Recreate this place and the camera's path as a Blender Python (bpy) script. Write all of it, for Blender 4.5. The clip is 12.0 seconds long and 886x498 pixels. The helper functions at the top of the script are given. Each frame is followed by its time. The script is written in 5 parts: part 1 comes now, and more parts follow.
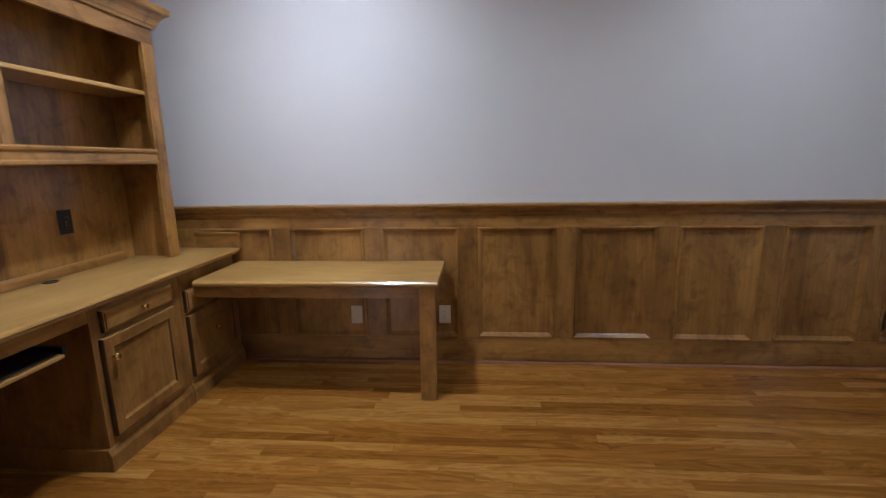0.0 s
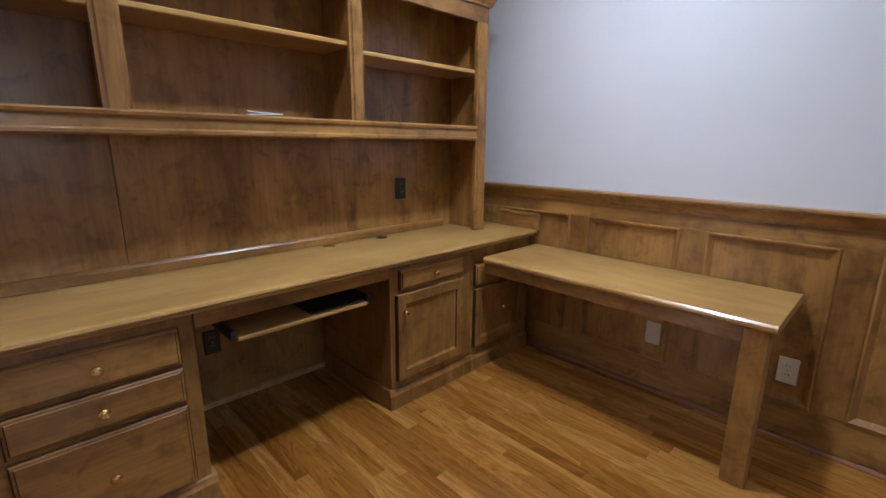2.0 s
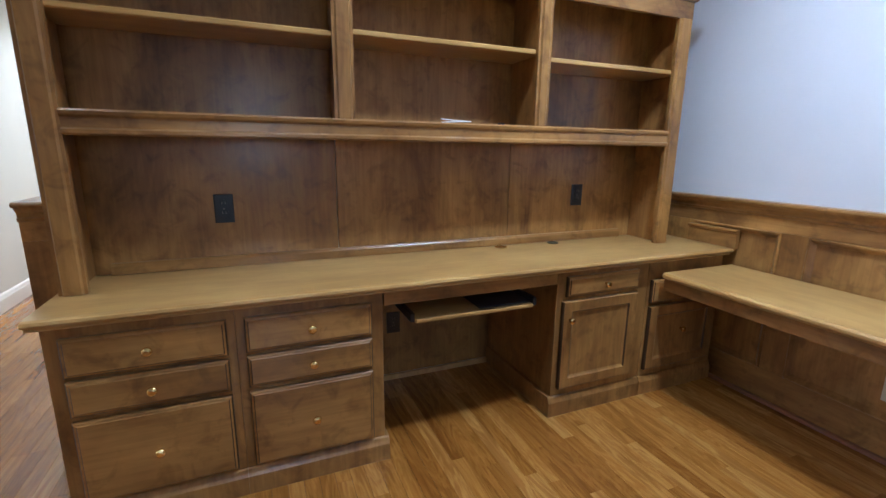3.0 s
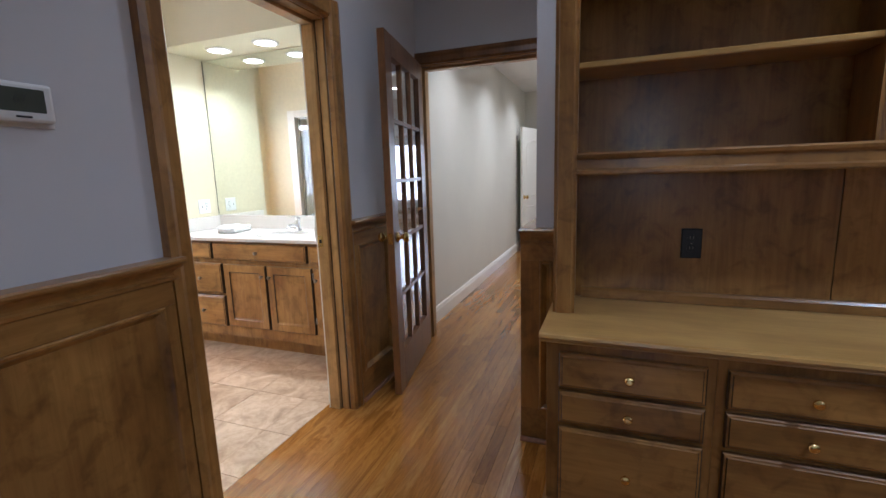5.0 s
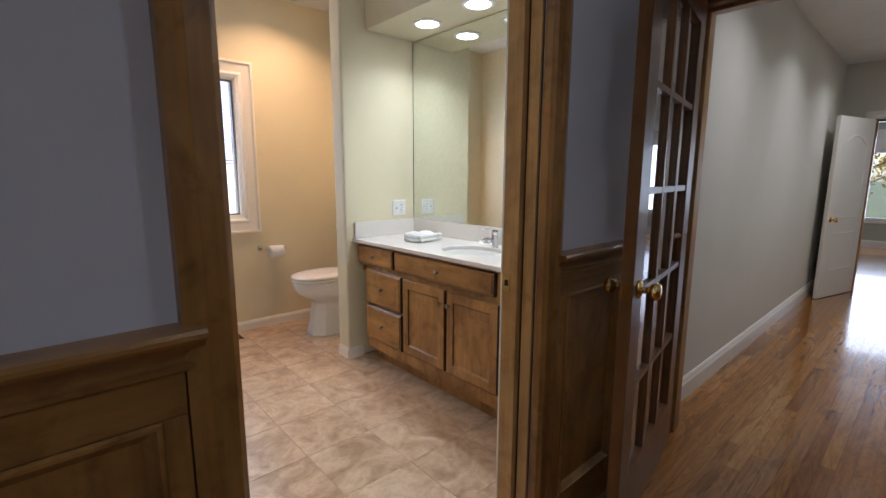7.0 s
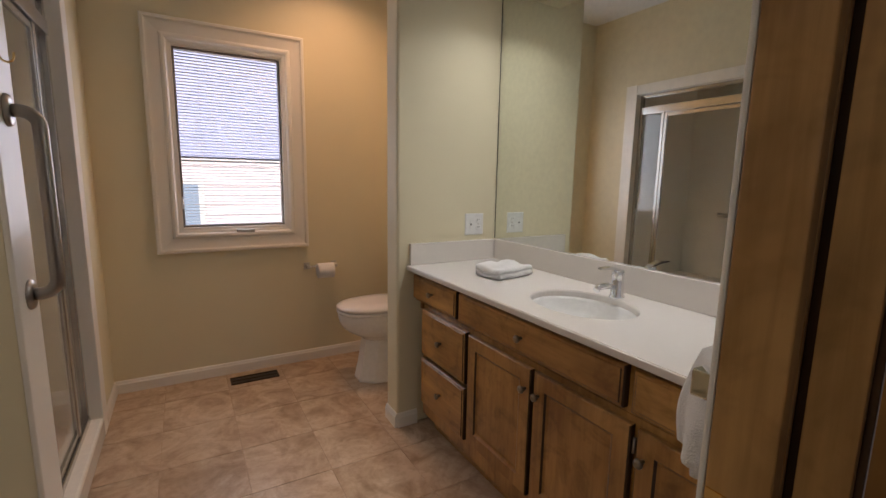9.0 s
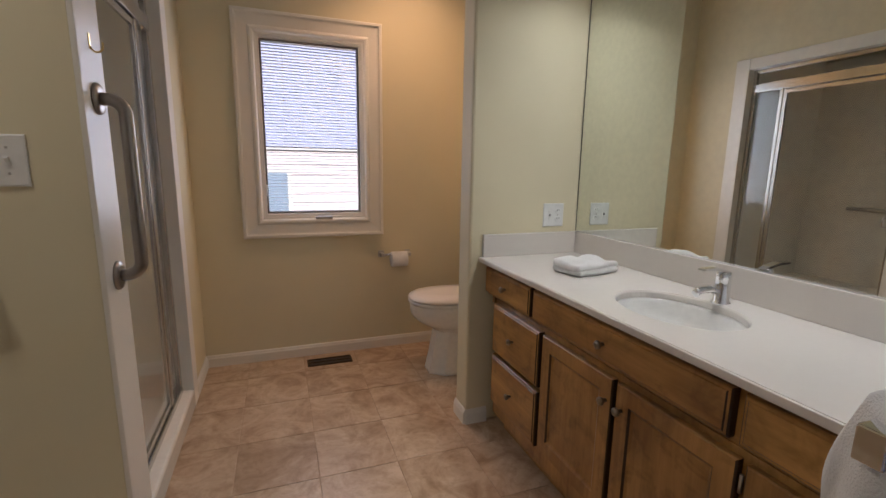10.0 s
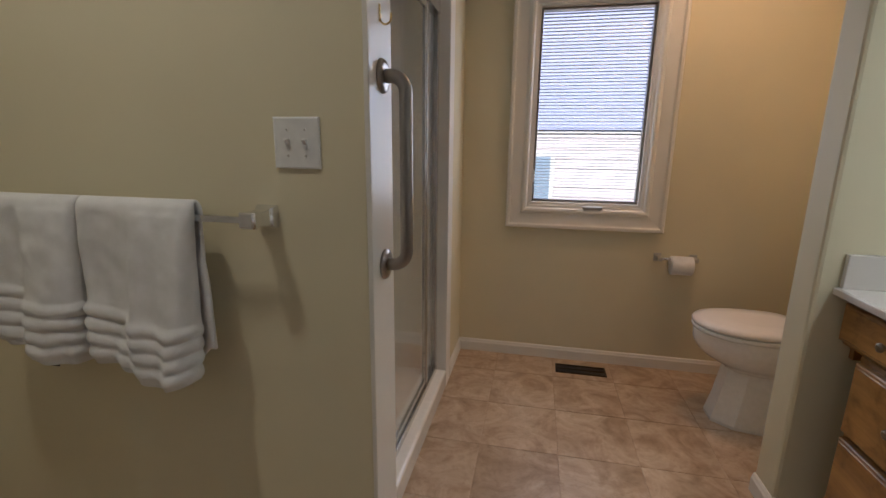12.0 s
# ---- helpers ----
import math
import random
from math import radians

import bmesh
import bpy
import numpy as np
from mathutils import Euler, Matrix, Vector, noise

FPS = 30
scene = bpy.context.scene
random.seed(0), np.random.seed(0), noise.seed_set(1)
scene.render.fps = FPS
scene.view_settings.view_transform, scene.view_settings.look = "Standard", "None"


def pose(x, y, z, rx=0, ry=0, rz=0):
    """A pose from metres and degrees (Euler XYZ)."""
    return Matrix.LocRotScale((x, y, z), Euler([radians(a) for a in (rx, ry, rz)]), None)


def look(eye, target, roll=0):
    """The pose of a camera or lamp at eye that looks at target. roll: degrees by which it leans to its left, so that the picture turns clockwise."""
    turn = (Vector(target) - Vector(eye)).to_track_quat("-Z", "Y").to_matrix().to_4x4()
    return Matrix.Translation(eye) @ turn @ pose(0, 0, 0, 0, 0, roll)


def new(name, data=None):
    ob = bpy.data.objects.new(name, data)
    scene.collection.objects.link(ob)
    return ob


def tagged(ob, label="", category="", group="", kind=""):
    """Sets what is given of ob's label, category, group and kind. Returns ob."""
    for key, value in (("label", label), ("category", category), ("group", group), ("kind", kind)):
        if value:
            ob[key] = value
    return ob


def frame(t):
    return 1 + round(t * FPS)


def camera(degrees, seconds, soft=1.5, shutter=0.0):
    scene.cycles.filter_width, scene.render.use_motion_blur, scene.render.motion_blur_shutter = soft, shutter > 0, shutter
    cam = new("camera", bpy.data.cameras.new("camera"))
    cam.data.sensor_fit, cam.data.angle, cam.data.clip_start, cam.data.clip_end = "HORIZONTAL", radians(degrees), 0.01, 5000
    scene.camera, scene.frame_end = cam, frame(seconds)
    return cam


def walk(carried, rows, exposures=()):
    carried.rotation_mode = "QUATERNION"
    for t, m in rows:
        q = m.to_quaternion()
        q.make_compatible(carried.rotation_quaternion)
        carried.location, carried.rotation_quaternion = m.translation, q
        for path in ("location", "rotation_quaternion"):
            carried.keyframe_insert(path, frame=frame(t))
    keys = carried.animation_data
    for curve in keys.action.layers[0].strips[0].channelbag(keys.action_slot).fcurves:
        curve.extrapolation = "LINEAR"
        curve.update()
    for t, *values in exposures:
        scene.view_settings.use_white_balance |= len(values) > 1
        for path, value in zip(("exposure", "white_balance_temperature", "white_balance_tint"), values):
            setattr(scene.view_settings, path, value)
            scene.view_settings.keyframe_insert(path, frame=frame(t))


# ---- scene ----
cam = camera(89.4, 12.0)
PATH = [
    (0, (0.096, 0.106, 1.258), (-0.06, 2.062, 0.873), -1.0),
    (0.5, (0.076, 0.302, 1.252), (-0.453, 2.198, 0.897), -1.3),
    (1, (0.081, 0.437, 1.259), (-0.742, 2.22, 0.882), -0.9),
    (1.5, (0.117, 0.498, 1.25), (-1.013, 2.096, 0.836), -0.1),
    (2, (0.108, 0.498, 1.246), (-1.286, 1.857, 0.791), 0.4),
    (2.5, (0.112, 0.464, 1.223), (-1.491, 1.578, 0.788), 0.9),
    (3, (0.137, 0.453, 1.233), (-1.665, 1.208, 0.804), 0.7),
    (3.5, (0.162, 0.42, 1.224), (-1.767, 0.781, 0.837), 0.6),
    (3.7, (0.165, 0.401, 1.223), (-1.791, 0.591, 0.855), 0.6),
    (5.3, (-0.02, -0.041, 1.303), (-1.788, -0.915, 0.973), -1.5),
    (5.5, (-0.105, -0.075, 1.303), (-1.813, -1.065, 0.981), -0.9),
    (6, (-0.338, -0.14, 1.308), (-1.872, -1.387, 1.005), -0.0),
    (6.5, (-0.565, -0.31, 1.304), (-1.977, -1.693, 1.004), 0.2),
    (7, (-0.784, -0.475, 1.294), (-2.105, -1.944, 0.978), 0.2),
    (7.2, (-0.895, -0.541, 1.294), (-2.151, -2.064, 0.973), 0.2),
    (8.8, (-1.387, -1.139, 1.296), (-2.421, -2.823, 0.991), 0.8),
    (9, (-1.427, -1.181, 1.305), (-2.417, -2.891, 0.998), 1.0),
    (9.5, (-1.484, -1.245, 1.302), (-2.34, -3.023, 0.975), 1.0),
    (10, (-1.492, -1.27, 1.296), (-2.168, -3.117, 0.937), 0.9),
    (10.5, (-1.485, -1.282, 1.294), (-1.952, -3.19, 0.919), 0.8),
    (11, (-1.494, -1.332, 1.291), (-1.723, -3.282, 0.913), 0.4),
    (11.5, (-1.465, -1.476, 1.292), (-1.418, -3.435, 0.892), 0.4),
    (12, (-1.443, -1.615, 1.289), (-1.049, -3.526, 0.848), 0.7),
]
EXPOSURES = [(0.0, 2.3, 5950, 14), (1.5, 2.3, 5750, 14), (2.5, 2.65, 5500, 13), (3.6, 2.8, 4700, 7), (5.3, 1.65, 5400, 15), (6.0, 1.3, 5400, 15),
             (7.2, 0.95, 5600, 15), (8.8, 0.15, 6300, 21), (10.0, 0.15, 6000, 19), (12.0, 0.1, 5750, 14)]
walk(cam, [(t, look(eye, target, roll)) for t, eye, target, roll in PATH], EXPOSURES)

# ---- world, sun, large lights ----
world = bpy.data.worlds.new("sky")
scene.world = world
world.use_nodes = True
wn = world.node_tree.nodes
sky = wn.new("ShaderNodeTexSky")
sky.sky_type, sky.sun_disc, sky.sun_elevation, sky.sun_rotation = "NISHITA", False, radians(30), radians(10)
wn["Background"].inputs["Strength"].default_value = 0.15
world.node_tree.links.new(sky.outputs["Color"], wn["Background"].inputs["Color"])


def lamp(name, kind, m, energy, colour, size=0.1, size_y=None, angle=None, spread=None):
    data = bpy.data.lights.new(name, kind)
    data.energy, data.color = energy, colour
    if kind == "AREA":
        data.shape, data.size = ("RECTANGLE", size) if size_y else ("DISK", size)
        if size_y:
            data.size_y = size_y
        if spread:
            data.spread = radians(spread)
    if kind == "SUN":
        data.angle = radians(angle)
    ob = new(name, data)
    ob.matrix_world = m
    return ob


COOL, WARM, DAY = (0.80, 0.88, 1.0), (1.0, 0.80, 0.52), (0.86, 0.92, 1.0)
lamp("sun_light", "SUN", look((0, 9, 9), (1.6, 0.0, 3.8)), 5.0, (1.0, 0.95, 0.88), angle=1)
# office window in the east wall, behind the walk
lamp("office_window_light", "AREA", look((3.29, 0.5, 1.55), (-2.0, 0.5, 0.9)), 0.9, COOL, 0.55, 1.0)
# bathroom window
lamp("bath_window_light", "AREA", look((-1.715, -4.338, 1.51), (-1.715, 0, 1.4)), 4.4, DAY, 0.56, 1.02)
# bay windows of the far room
lamp("bay_window_light", "AREA", look((-12.45, -0.9, 1.3), (-6, -0.9, 0.9)), 22, DAY, 2.4, 1.5)


# ---- materials ----
def material(name):
    m = bpy.data.materials.new(name)
    m.use_nodes = True
    nt = m.node_tree
    return m, nt, nt.nodes["Principled BSDF"], nt.links.new


def ramp(nt, fac, stops):
    n = nt.nodes.new("ShaderNodeValToRGB")
    e = n.color_ramp.elements
    while len(e) < len(stops):
        e.new(0.5)
    for el, (p, c) in zip(e, stops):
        el.position, el.color = p, (*c, 1)
    nt.links.new(fac, n.inputs["Fac"])
    return n.outputs["Color"]


def noise_tex(nt, scale, size=(1, 1, 1), detail=4.0, rough=0.55, distort=0.0, rand=0.0):
    """Noise in metres of the world, with an offset for each object where rand is given."""
    geo = nt.nodes.new("ShaderNodeNewGeometry")
    vec = geo.outputs["Position"]
    if rand:
        info = nt.nodes.new("ShaderNodeObjectInfo")
        add = nt.nodes.new("ShaderNodeVectorMath")
        add.operation = "MULTIPLY_ADD"
        nt.links.new(info.outputs["Random"], add.inputs[0])
        add.inputs[1].default_value = (rand, rand * 1.7, rand * 0.6)
        nt.links.new(vec, add.inputs[2])
        vec = add.outputs[0]
    mp = nt.nodes.new("ShaderNodeMapping")
    mp.inputs["Scale"].default_value = size
    nt.links.new(vec, mp.inputs["Vector"])
    n = nt.nodes.new("ShaderNodeTexNoise")
    n.inputs["Scale"].default_value, n.inputs["Detail"].default_value = scale, detail
    n.inputs["Roughness"].default_value, n.inputs["Distortion"].default_value = rough, distort
    nt.links.new(mp.outputs["Vector"], n.inputs["Vector"])
    return n.outputs["Fac"]


def mix(nt, kind, fac, a, b):
    n = nt.nodes.new("ShaderNodeMix")
    n.data_type, n.blend_type = "RGBA", kind
    if isinstance(fac, (int, float)):
        n.inputs[0].default_value = fac
    else:
        nt.links.new(fac, n.inputs[0])
    for sock, v in ((n.inputs[6], a), (n.inputs[7], b)):
        if isinstance(v, tuple):
            sock.default_value = (*v, 1)
        else:
            nt.links.new(v, sock)
    return n.outputs[2]


def bump(nt, bs, height, strength, distance=0.002):
    n = nt.nodes.new("ShaderNodeBump")
    n.inputs["Strength"].default_value, n.inputs["Distance"].default_value = strength, distance
    nt.links.new(height, n.inputs["Height"])
    nt.links.new(n.outputs["Normal"], bs.inputs["Normal"])


def wood(name, axis, dark, light, gloss=0.34, blotch=0.6, coat=0.28, rand=3.0, stretch=0.06, figure=0.7):
    """Stained, varnished wood with the grain along an axis of the world."""
    m, nt, bs, link = material(name)
    long = [1.0, 1.0, 1.0]
    long["xyz".index(axis)] = stretch
    fine = noise_tex(nt, 55, tuple(long), 5, 0.6, 0.4, rand)
    wide = noise_tex(nt, 3.4, tuple(0.25 + 0.75 * v for v in long), 4, 0.6, 1.1, rand)
    spots = noise_tex(nt, 11, (1, 1, 1), 3, 0.65, 0.6, rand)
    mid = tuple(0.5 * (a + b) for a, b in zip(dark, light))
    base = ramp(nt, wide, [(0.28, dark), (0.5, mid), (0.72, light)])
    grain = ramp(nt, fine, [(0.30, (0.62, 0.58, 0.52)), (0.60, (1.0, 1.0, 1.0))])
    col = mix(nt, "MULTIPLY", 0.6, base, grain)
    stain = ramp(nt, spots, [(0.30, (0.42, 0.38, 0.34)), (0.5, (1.0, 1.0, 1.0))])
    col = mix(nt, "MULTIPLY", blotch, col, stain)
    cloud = noise_tex(nt, 1.7, tuple(0.4 + 0.6 * v for v in long), 5, 0.62, 1.8, rand)
    col = mix(nt, "MULTIPLY", figure, col, ramp(nt, cloud, [(0.30, (0.50, 0.45, 0.40)), (0.48, (0.92, 0.90, 0.88)), (0.60, (1.0, 1.0, 1.0))]))
    link(col, bs.inputs["Base Color"])
    rg = nt.nodes.new("ShaderNodeMapRange")
    rg.inputs[3].default_value, rg.inputs[4].default_value = gloss - 0.06, gloss + 0.12
    link(spots, rg.inputs[0])
    link(rg.outputs[0], bs.inputs["Roughness"])
    bs.inputs["Coat Weight"].default_value, bs.inputs["Coat Roughness"].default_value = coat, 0.20
    bs.inputs["Specular IOR Level"].default_value = 0.4
    bump(nt, bs, fine, 0.10)
    return m


def paint(name, colour, rough=0.7, grain=220, relief=0.06, shift=0.06):
    m, nt, bs, link = material(name)
    big = noise_tex(nt, 1.3, (1, 1, 1), 3)
    lo, hi = tuple(c * (1 - shift) for c in colour), tuple(min(1, c * (1 + shift)) for c in colour)
    link(ramp(nt, big, [(0.35, lo), (0.65, hi)]), bs.inputs["Base Color"])
    bs.inputs["Roughness"].default_value = rough
    bump(nt, bs, noise_tex(nt, grain, (1, 1, 1), 2), relief, 0.001)
    return m


def plain(name, colour, rough=0.4, metal=0.0, coat=0.0, low=0.93):
    m, nt, bs, link = material(name)
    wear = noise_tex(nt, 40, (1, 1, 1), 3)
    link(ramp(nt, wear, [(0.3, tuple(c * low for c in colour)), (0.7, colour)]), bs.inputs["Base Color"])
    bs.inputs["Roughness"].default_value, bs.inputs["Metallic"].default_value = rough, metal
    bs.inputs["Coat Weight"].default_value = coat
    return m


def glow(name, colour, strength):
    m, nt, bs, link = material(name)
    bs.inputs["Base Color"].default_value = (*colour, 1)
    bs.inputs["Emission Color"].default_value = (*colour, 1)
    bs.inputs["Emission Strength"].default_value = strength
    return m


def glass(name, colour=(1, 1, 1), rough=0.0, ior=1.45):
    m, nt, bs, link = material(name)
    bs.inputs["Base Color"].default_value = (*colour, 1)
    bs.inputs["Roughness"].default_value, bs.inputs["IOR"].default_value = rough, ior
    bs.inputs["Transmission Weight"].default_value = 1.0
    return m


D, L = (0.19, 0.083, 0.020), (0.50, 0.262, 0.067)
OAK_Z = wood("stained_maple_upright", "z", D, L)
OAK_X = wood("stained_maple_lengthwise", "x", D, L)
OAK_Y = wood("stained_maple_crosswise", "y", D, L)


def desktop(name, axis):
    """Pale honey-stained maple with soft clouds of figure and thin straight grain."""
    m, nt, bs, link = material(name)
    long = [1.0, 1.0, 1.0]
    long["xyz".index(axis)] = 0.04
    soft = noise_tex(nt, 5.5, tuple(0.3 + 0.7 * v for v in long), 2, 0.5, 0.0, 3.0)
    fine = noise_tex(nt, 130, tuple(long), 2, 0.5, 0.0, 3.0)
    figure = noise_tex(nt, 14, tuple(0.35 + 0.65 * v for v in long), 3, 0.6, 0.3, 3.0)
    col = ramp(nt, soft, [(0.30, (0.40, 0.225, 0.066)), (0.50, (0.50, 0.295, 0.090)), (0.70, (0.57, 0.350, 0.115))])
    col = mix(nt, "MULTIPLY", 0.35, col, ramp(nt, fine, [(0.35, (0.72, 0.68, 0.62)), (0.65, (1, 1, 1))]))
    col = mix(nt, "MULTIPLY", 0.40, col, ramp(nt, figure, [(0.28, (0.55, 0.48, 0.40)), (0.62, (1, 1, 1))]))
    link(col, bs.inputs["Base Color"])
    bs.inputs["Roughness"].default_value = 0.28
    bs.inputs["Specular IOR Level"].default_value = 0.4
    bs.inputs["Coat Weight"].default_value, bs.inputs["Coat Roughness"].default_value = 0.35, 0.12
    return m


TOP_Y, TOP_X = desktop("stained_desktop", "y"), desktop("stained_return_top", "x")
VAN_Z = wood("vanity_maple_upright", "z", (0.25, 0.112, 0.029), (0.62, 0.345, 0.105), 0.30, 0.6)
VAN_Y = wood("vanity_maple_crosswise", "y", (0.25, 0.112, 0.029), (0.62, 0.345, 0.105), 0.30, 0.6)
DOORWOOD = wood("dark_door_wood", "z", (0.13, 0.056, 0.020), (0.26, 0.122, 0.041), 0.34, 0.4, 0.15)
# near-black wood: stained end grain with the shade of edges and gaps painted in
SHADEGRAIN = wood("end_grain_and_shade", "z", (0.030, 0.014, 0.006), (0.075, 0.034, 0.012), 0.4, 0.3, 0.1)
SHOE = wood("reddish_shoe_wood", "x", (0.26, 0.105, 0.045), (0.40, 0.18, 0.085), 0.42, 0.3, 0.0)
JAMB_Z = wood("jamb_wood", "z", (0.38, 0.205, 0.070), (0.60, 0.36, 0.135), 0.3, 0.4)
PLASTER = paint("cool_white_wall_paint", (0.62, 0.615, 0.63), shift=0.03)
CREAM = paint("cream_wall_paint", (0.715, 0.648, 0.455), shift=0.03)
HALLPAINT = paint("warm_hall_wall_paint", (0.66, 0.64, 0.57), shift=0.03)
SAGE = paint("pale_green_wall_paint", (0.42, 0.46, 0.38))
CEIL = paint("white_ceiling_paint", (0.80, 0.80, 0.78), 0.85)
TRIM = paint("white_trim_paint", (0.80, 0.77, 0.70), 0.35, 60, 0.03, 0.03)
PORCELAIN = plain("white_porcelain", (0.82, 0.81, 0.78), 0.08, 0, 0.5)
COUNTER = plain("white_counter", (0.73, 0.685, 0.635), 0.22, 0, 0.2, 0.985)
CHROME = plain("chrome", (0.85, 0.86, 0.88), 0.05, 1)
STEEL = plain("brushed_steel", (0.55, 0.53, 0.50), 0.32, 1)
BRASS = plain("polished_brass", (0.85, 0.62, 0.25), 0.16, 1)
PEWTER = plain("dark_nickel", (0.30, 0.26, 0.21), 0.28, 1)
BLACK = plain("black_plastic", (0.012, 0.012, 0.014), 0.35)
WHITEPLASTIC = plain("white_plastic", (0.80, 0.80, 0.78), 0.35)
ALMOND = plain("almond_plastic", (0.66, 0.60, 0.46), 0.4)
MIRROR = plain("mirror_silver", (0.88, 0.92, 0.88), 0.0, 1)
MIRROR.node_tree.nodes["Principled BSDF"].inputs["Base Color"].default_value = (0.88, 0.91, 0.87, 1)
PANE = glass("clear_glass")
OBSCURE = glass("hazy_shower_glass", (0.95, 0.96, 0.94), 0.06)
SCREEN = plain("grey_lcd", (0.080, 0.092, 0.074), 0.25)
LAMPGLOW = glow("downlight_glow", (1.0, 0.96, 0.90), 4)


def blind_plastic():
    m, nt, bs, link = material("translucent_blind_plastic")
    bs.inputs["Base Color"].default_value = (0.85, 0.86, 0.88, 1)
    bs.inputs["Roughness"].default_value = 0.4
    thin = nt.nodes.new("ShaderNodeBsdfTranslucent")
    thin.inputs["Color"].default_value = (0.97, 0.97, 1.0, 1)
    both = nt.nodes.new("ShaderNodeMixShader")
    both.inputs[0].default_value = 0.88
    link(bs.outputs[0], both.inputs[1])
    link(thin.outputs[0], both.inputs[2])
    link(both.outputs[0], nt.nodes["Material Output"].inputs["Surface"])
    return m


BLIND = blind_plastic()


def floorboards():
    m, nt, bs, link = material("oak_strip_floor")
    info = nt.nodes.new("ShaderNodeObjectInfo")
    isl = nt.nodes.new("ShaderNodeNewGeometry")
    add = nt.nodes.new("ShaderNodeMath")
    add.operation = "ADD"
    link(info.outputs["Random"], add.inputs[0])
    link(isl.outputs["Random Per Island"], add.inputs[1])
    fr = nt.nodes.new("ShaderNodeMath")
    fr.operation = "FRACT"
    link(add.outputs[0], fr.inputs[0])
    tone = ramp(nt, fr.outputs[0], [(0.0, (0.265, 0.104, 0.017)), (0.30, (0.335, 0.142, 0.023)), (0.75, (0.39, 0.175, 0.032)), (1.0, (0.45, 0.222, 0.051))])
    fine = noise_tex(nt, 60, (0.04, 1, 1), 5, 0.65, 0.5, 2.0)
    flame = noise_tex(nt, 9, (0.16, 1, 1), 3, 0.6, 2.6, 2.0)
    col = mix(nt, "MULTIPLY", 0.62, tone, ramp(nt, fine, [(0.32, (0.60, 0.52, 0.42)), (0.6, (1, 1, 1))]))
    col = mix(nt, "MULTIPLY", 0.75, col, ramp(nt, flame, [(0.40, (0.62, 0.52, 0.42)), (0.50, (1, 1, 1)), (0.58, (0.75, 0.66, 0.55)), (0.66, (1, 1, 1))]))
    link(col, bs.inputs["Base Color"])
    bs.inputs["Roughness"].default_value = 0.20
    bs.inputs["Specular IOR Level"].default_value = 0.4
    bs.inputs["Coat Weight"].default_value, bs.inputs["Coat Roughness"].default_value = 0.5, 0.06
    bump(nt, bs, fine, 0.08)
    return m


def stone_tile():
    m, nt, bs, link = material("beige_mottled_tile")
    cloud = noise_tex(nt, 5, (1, 1, 1), 5, 0.62, 1.4, 5.0)
    fleck = noise_tex(nt, 34, (1, 1, 1), 4, 0.6, 0.4, 5.0)
    col = ramp(nt, cloud, [(0.30, (0.33, 0.220, 0.132)), (0.48, (0.50, 0.365, 0.245)), (0.66, (0.63, 0.495, 0.362))])
    tone = ramp(nt, noise_tex(nt, 1.2, (1, 1, 1), 2, 0.5, 0.3, 9.0), [(0.36, (0.80, 0.77, 0.73)), (0.60, (1, 1, 1))])
    col = mix(nt, "MULTIPLY", 0.55, col, tone)
    col = mix(nt, "MULTIPLY", 0.35, col, ramp(nt, fleck, [(0.34, (0.62, 0.53, 0.45)), (0.52, (1, 1, 1))]))
    link(col, bs.inputs["Base Color"])
    bs.inputs["Roughness"].default_value = 0.36
    bump(nt, bs, fleck, 0.12)
    return m


def terry():
    m, nt, bs, link = material("white_terry_cloth")
    loops = noise_tex(nt, 420, (1, 1, 1), 2)
    link(ramp(nt, noise_tex(nt, 18, (1, 1, 1), 3), [(0.3, (0.74, 0.73, 0.71)), (0.7, (0.84, 0.83, 0.82))]), bs.inputs["Base Color"])
    bs.inputs["Roughness"].default_value = 0.95
    bs.inputs["Sheen Weight"].default_value = 0.4
    bump(nt, bs, loops, 0.7, 0.004)
    return m


OAKFLOOR, TILE, TERRY = floorboards(), stone_tile(), terry()
GROUT = paint("tan_grout", (0.46, 0.330, 0.220), 0.9, 300, 0.2)
SUBFLOOR = plain("dark_joint", (0.06, 0.026, 0.010), 0.7)


# ---- mesh helpers ----
def box(bm, x0, x1, y0, y1, z0, z1, b=0.0, seg=2):
    x0, x1, y0, y1, z0, z1 = min(x0, x1), max(x0, x1), min(y0, y1), max(y0, y1), min(z0, z1), max(z0, z1)
    vs = [bm.verts.new((x, y, z)) for x in (x0, x1) for y in (y0, y1) for z in (z0, z1)]
    fs = [bm.faces.new([vs[i] for i in q]) for q in ((0, 1, 3, 2), (4, 6, 7, 5), (0, 4, 5, 1), (2, 3, 7, 6), (0, 2, 6, 4), (1, 5, 7, 3))]
    if b:
        bmesh.ops.bevel(bm, geom=list({e for f in fs for e in f.edges}), offset=b, segments=seg, affect="EDGES", profile=0.5)


def prism(bm, profile, a, b, axis="x"):
    """A profile of (y, z), or (x, z) for axis y, (x, y) for axis z, drawn along the axis from a to b."""
    put = {"x": lambda s, p: (s, p[0], p[1]), "y": lambda s, p: (p[0], s, p[1]), "z": lambda s, p: (p[0], p[1], s)}[axis]
    ra, rb = [bm.verts.new(put(a, p)) for p in profile], [bm.verts.new(put(b, p)) for p in profile]
    n = len(profile)
    for i in range(n):
        bm.faces.new((ra[i], ra[(i + 1) % n], rb[(i + 1) % n], rb[i]))
    bm.faces.new(ra[::-1])
    bm.faces.new(rb)


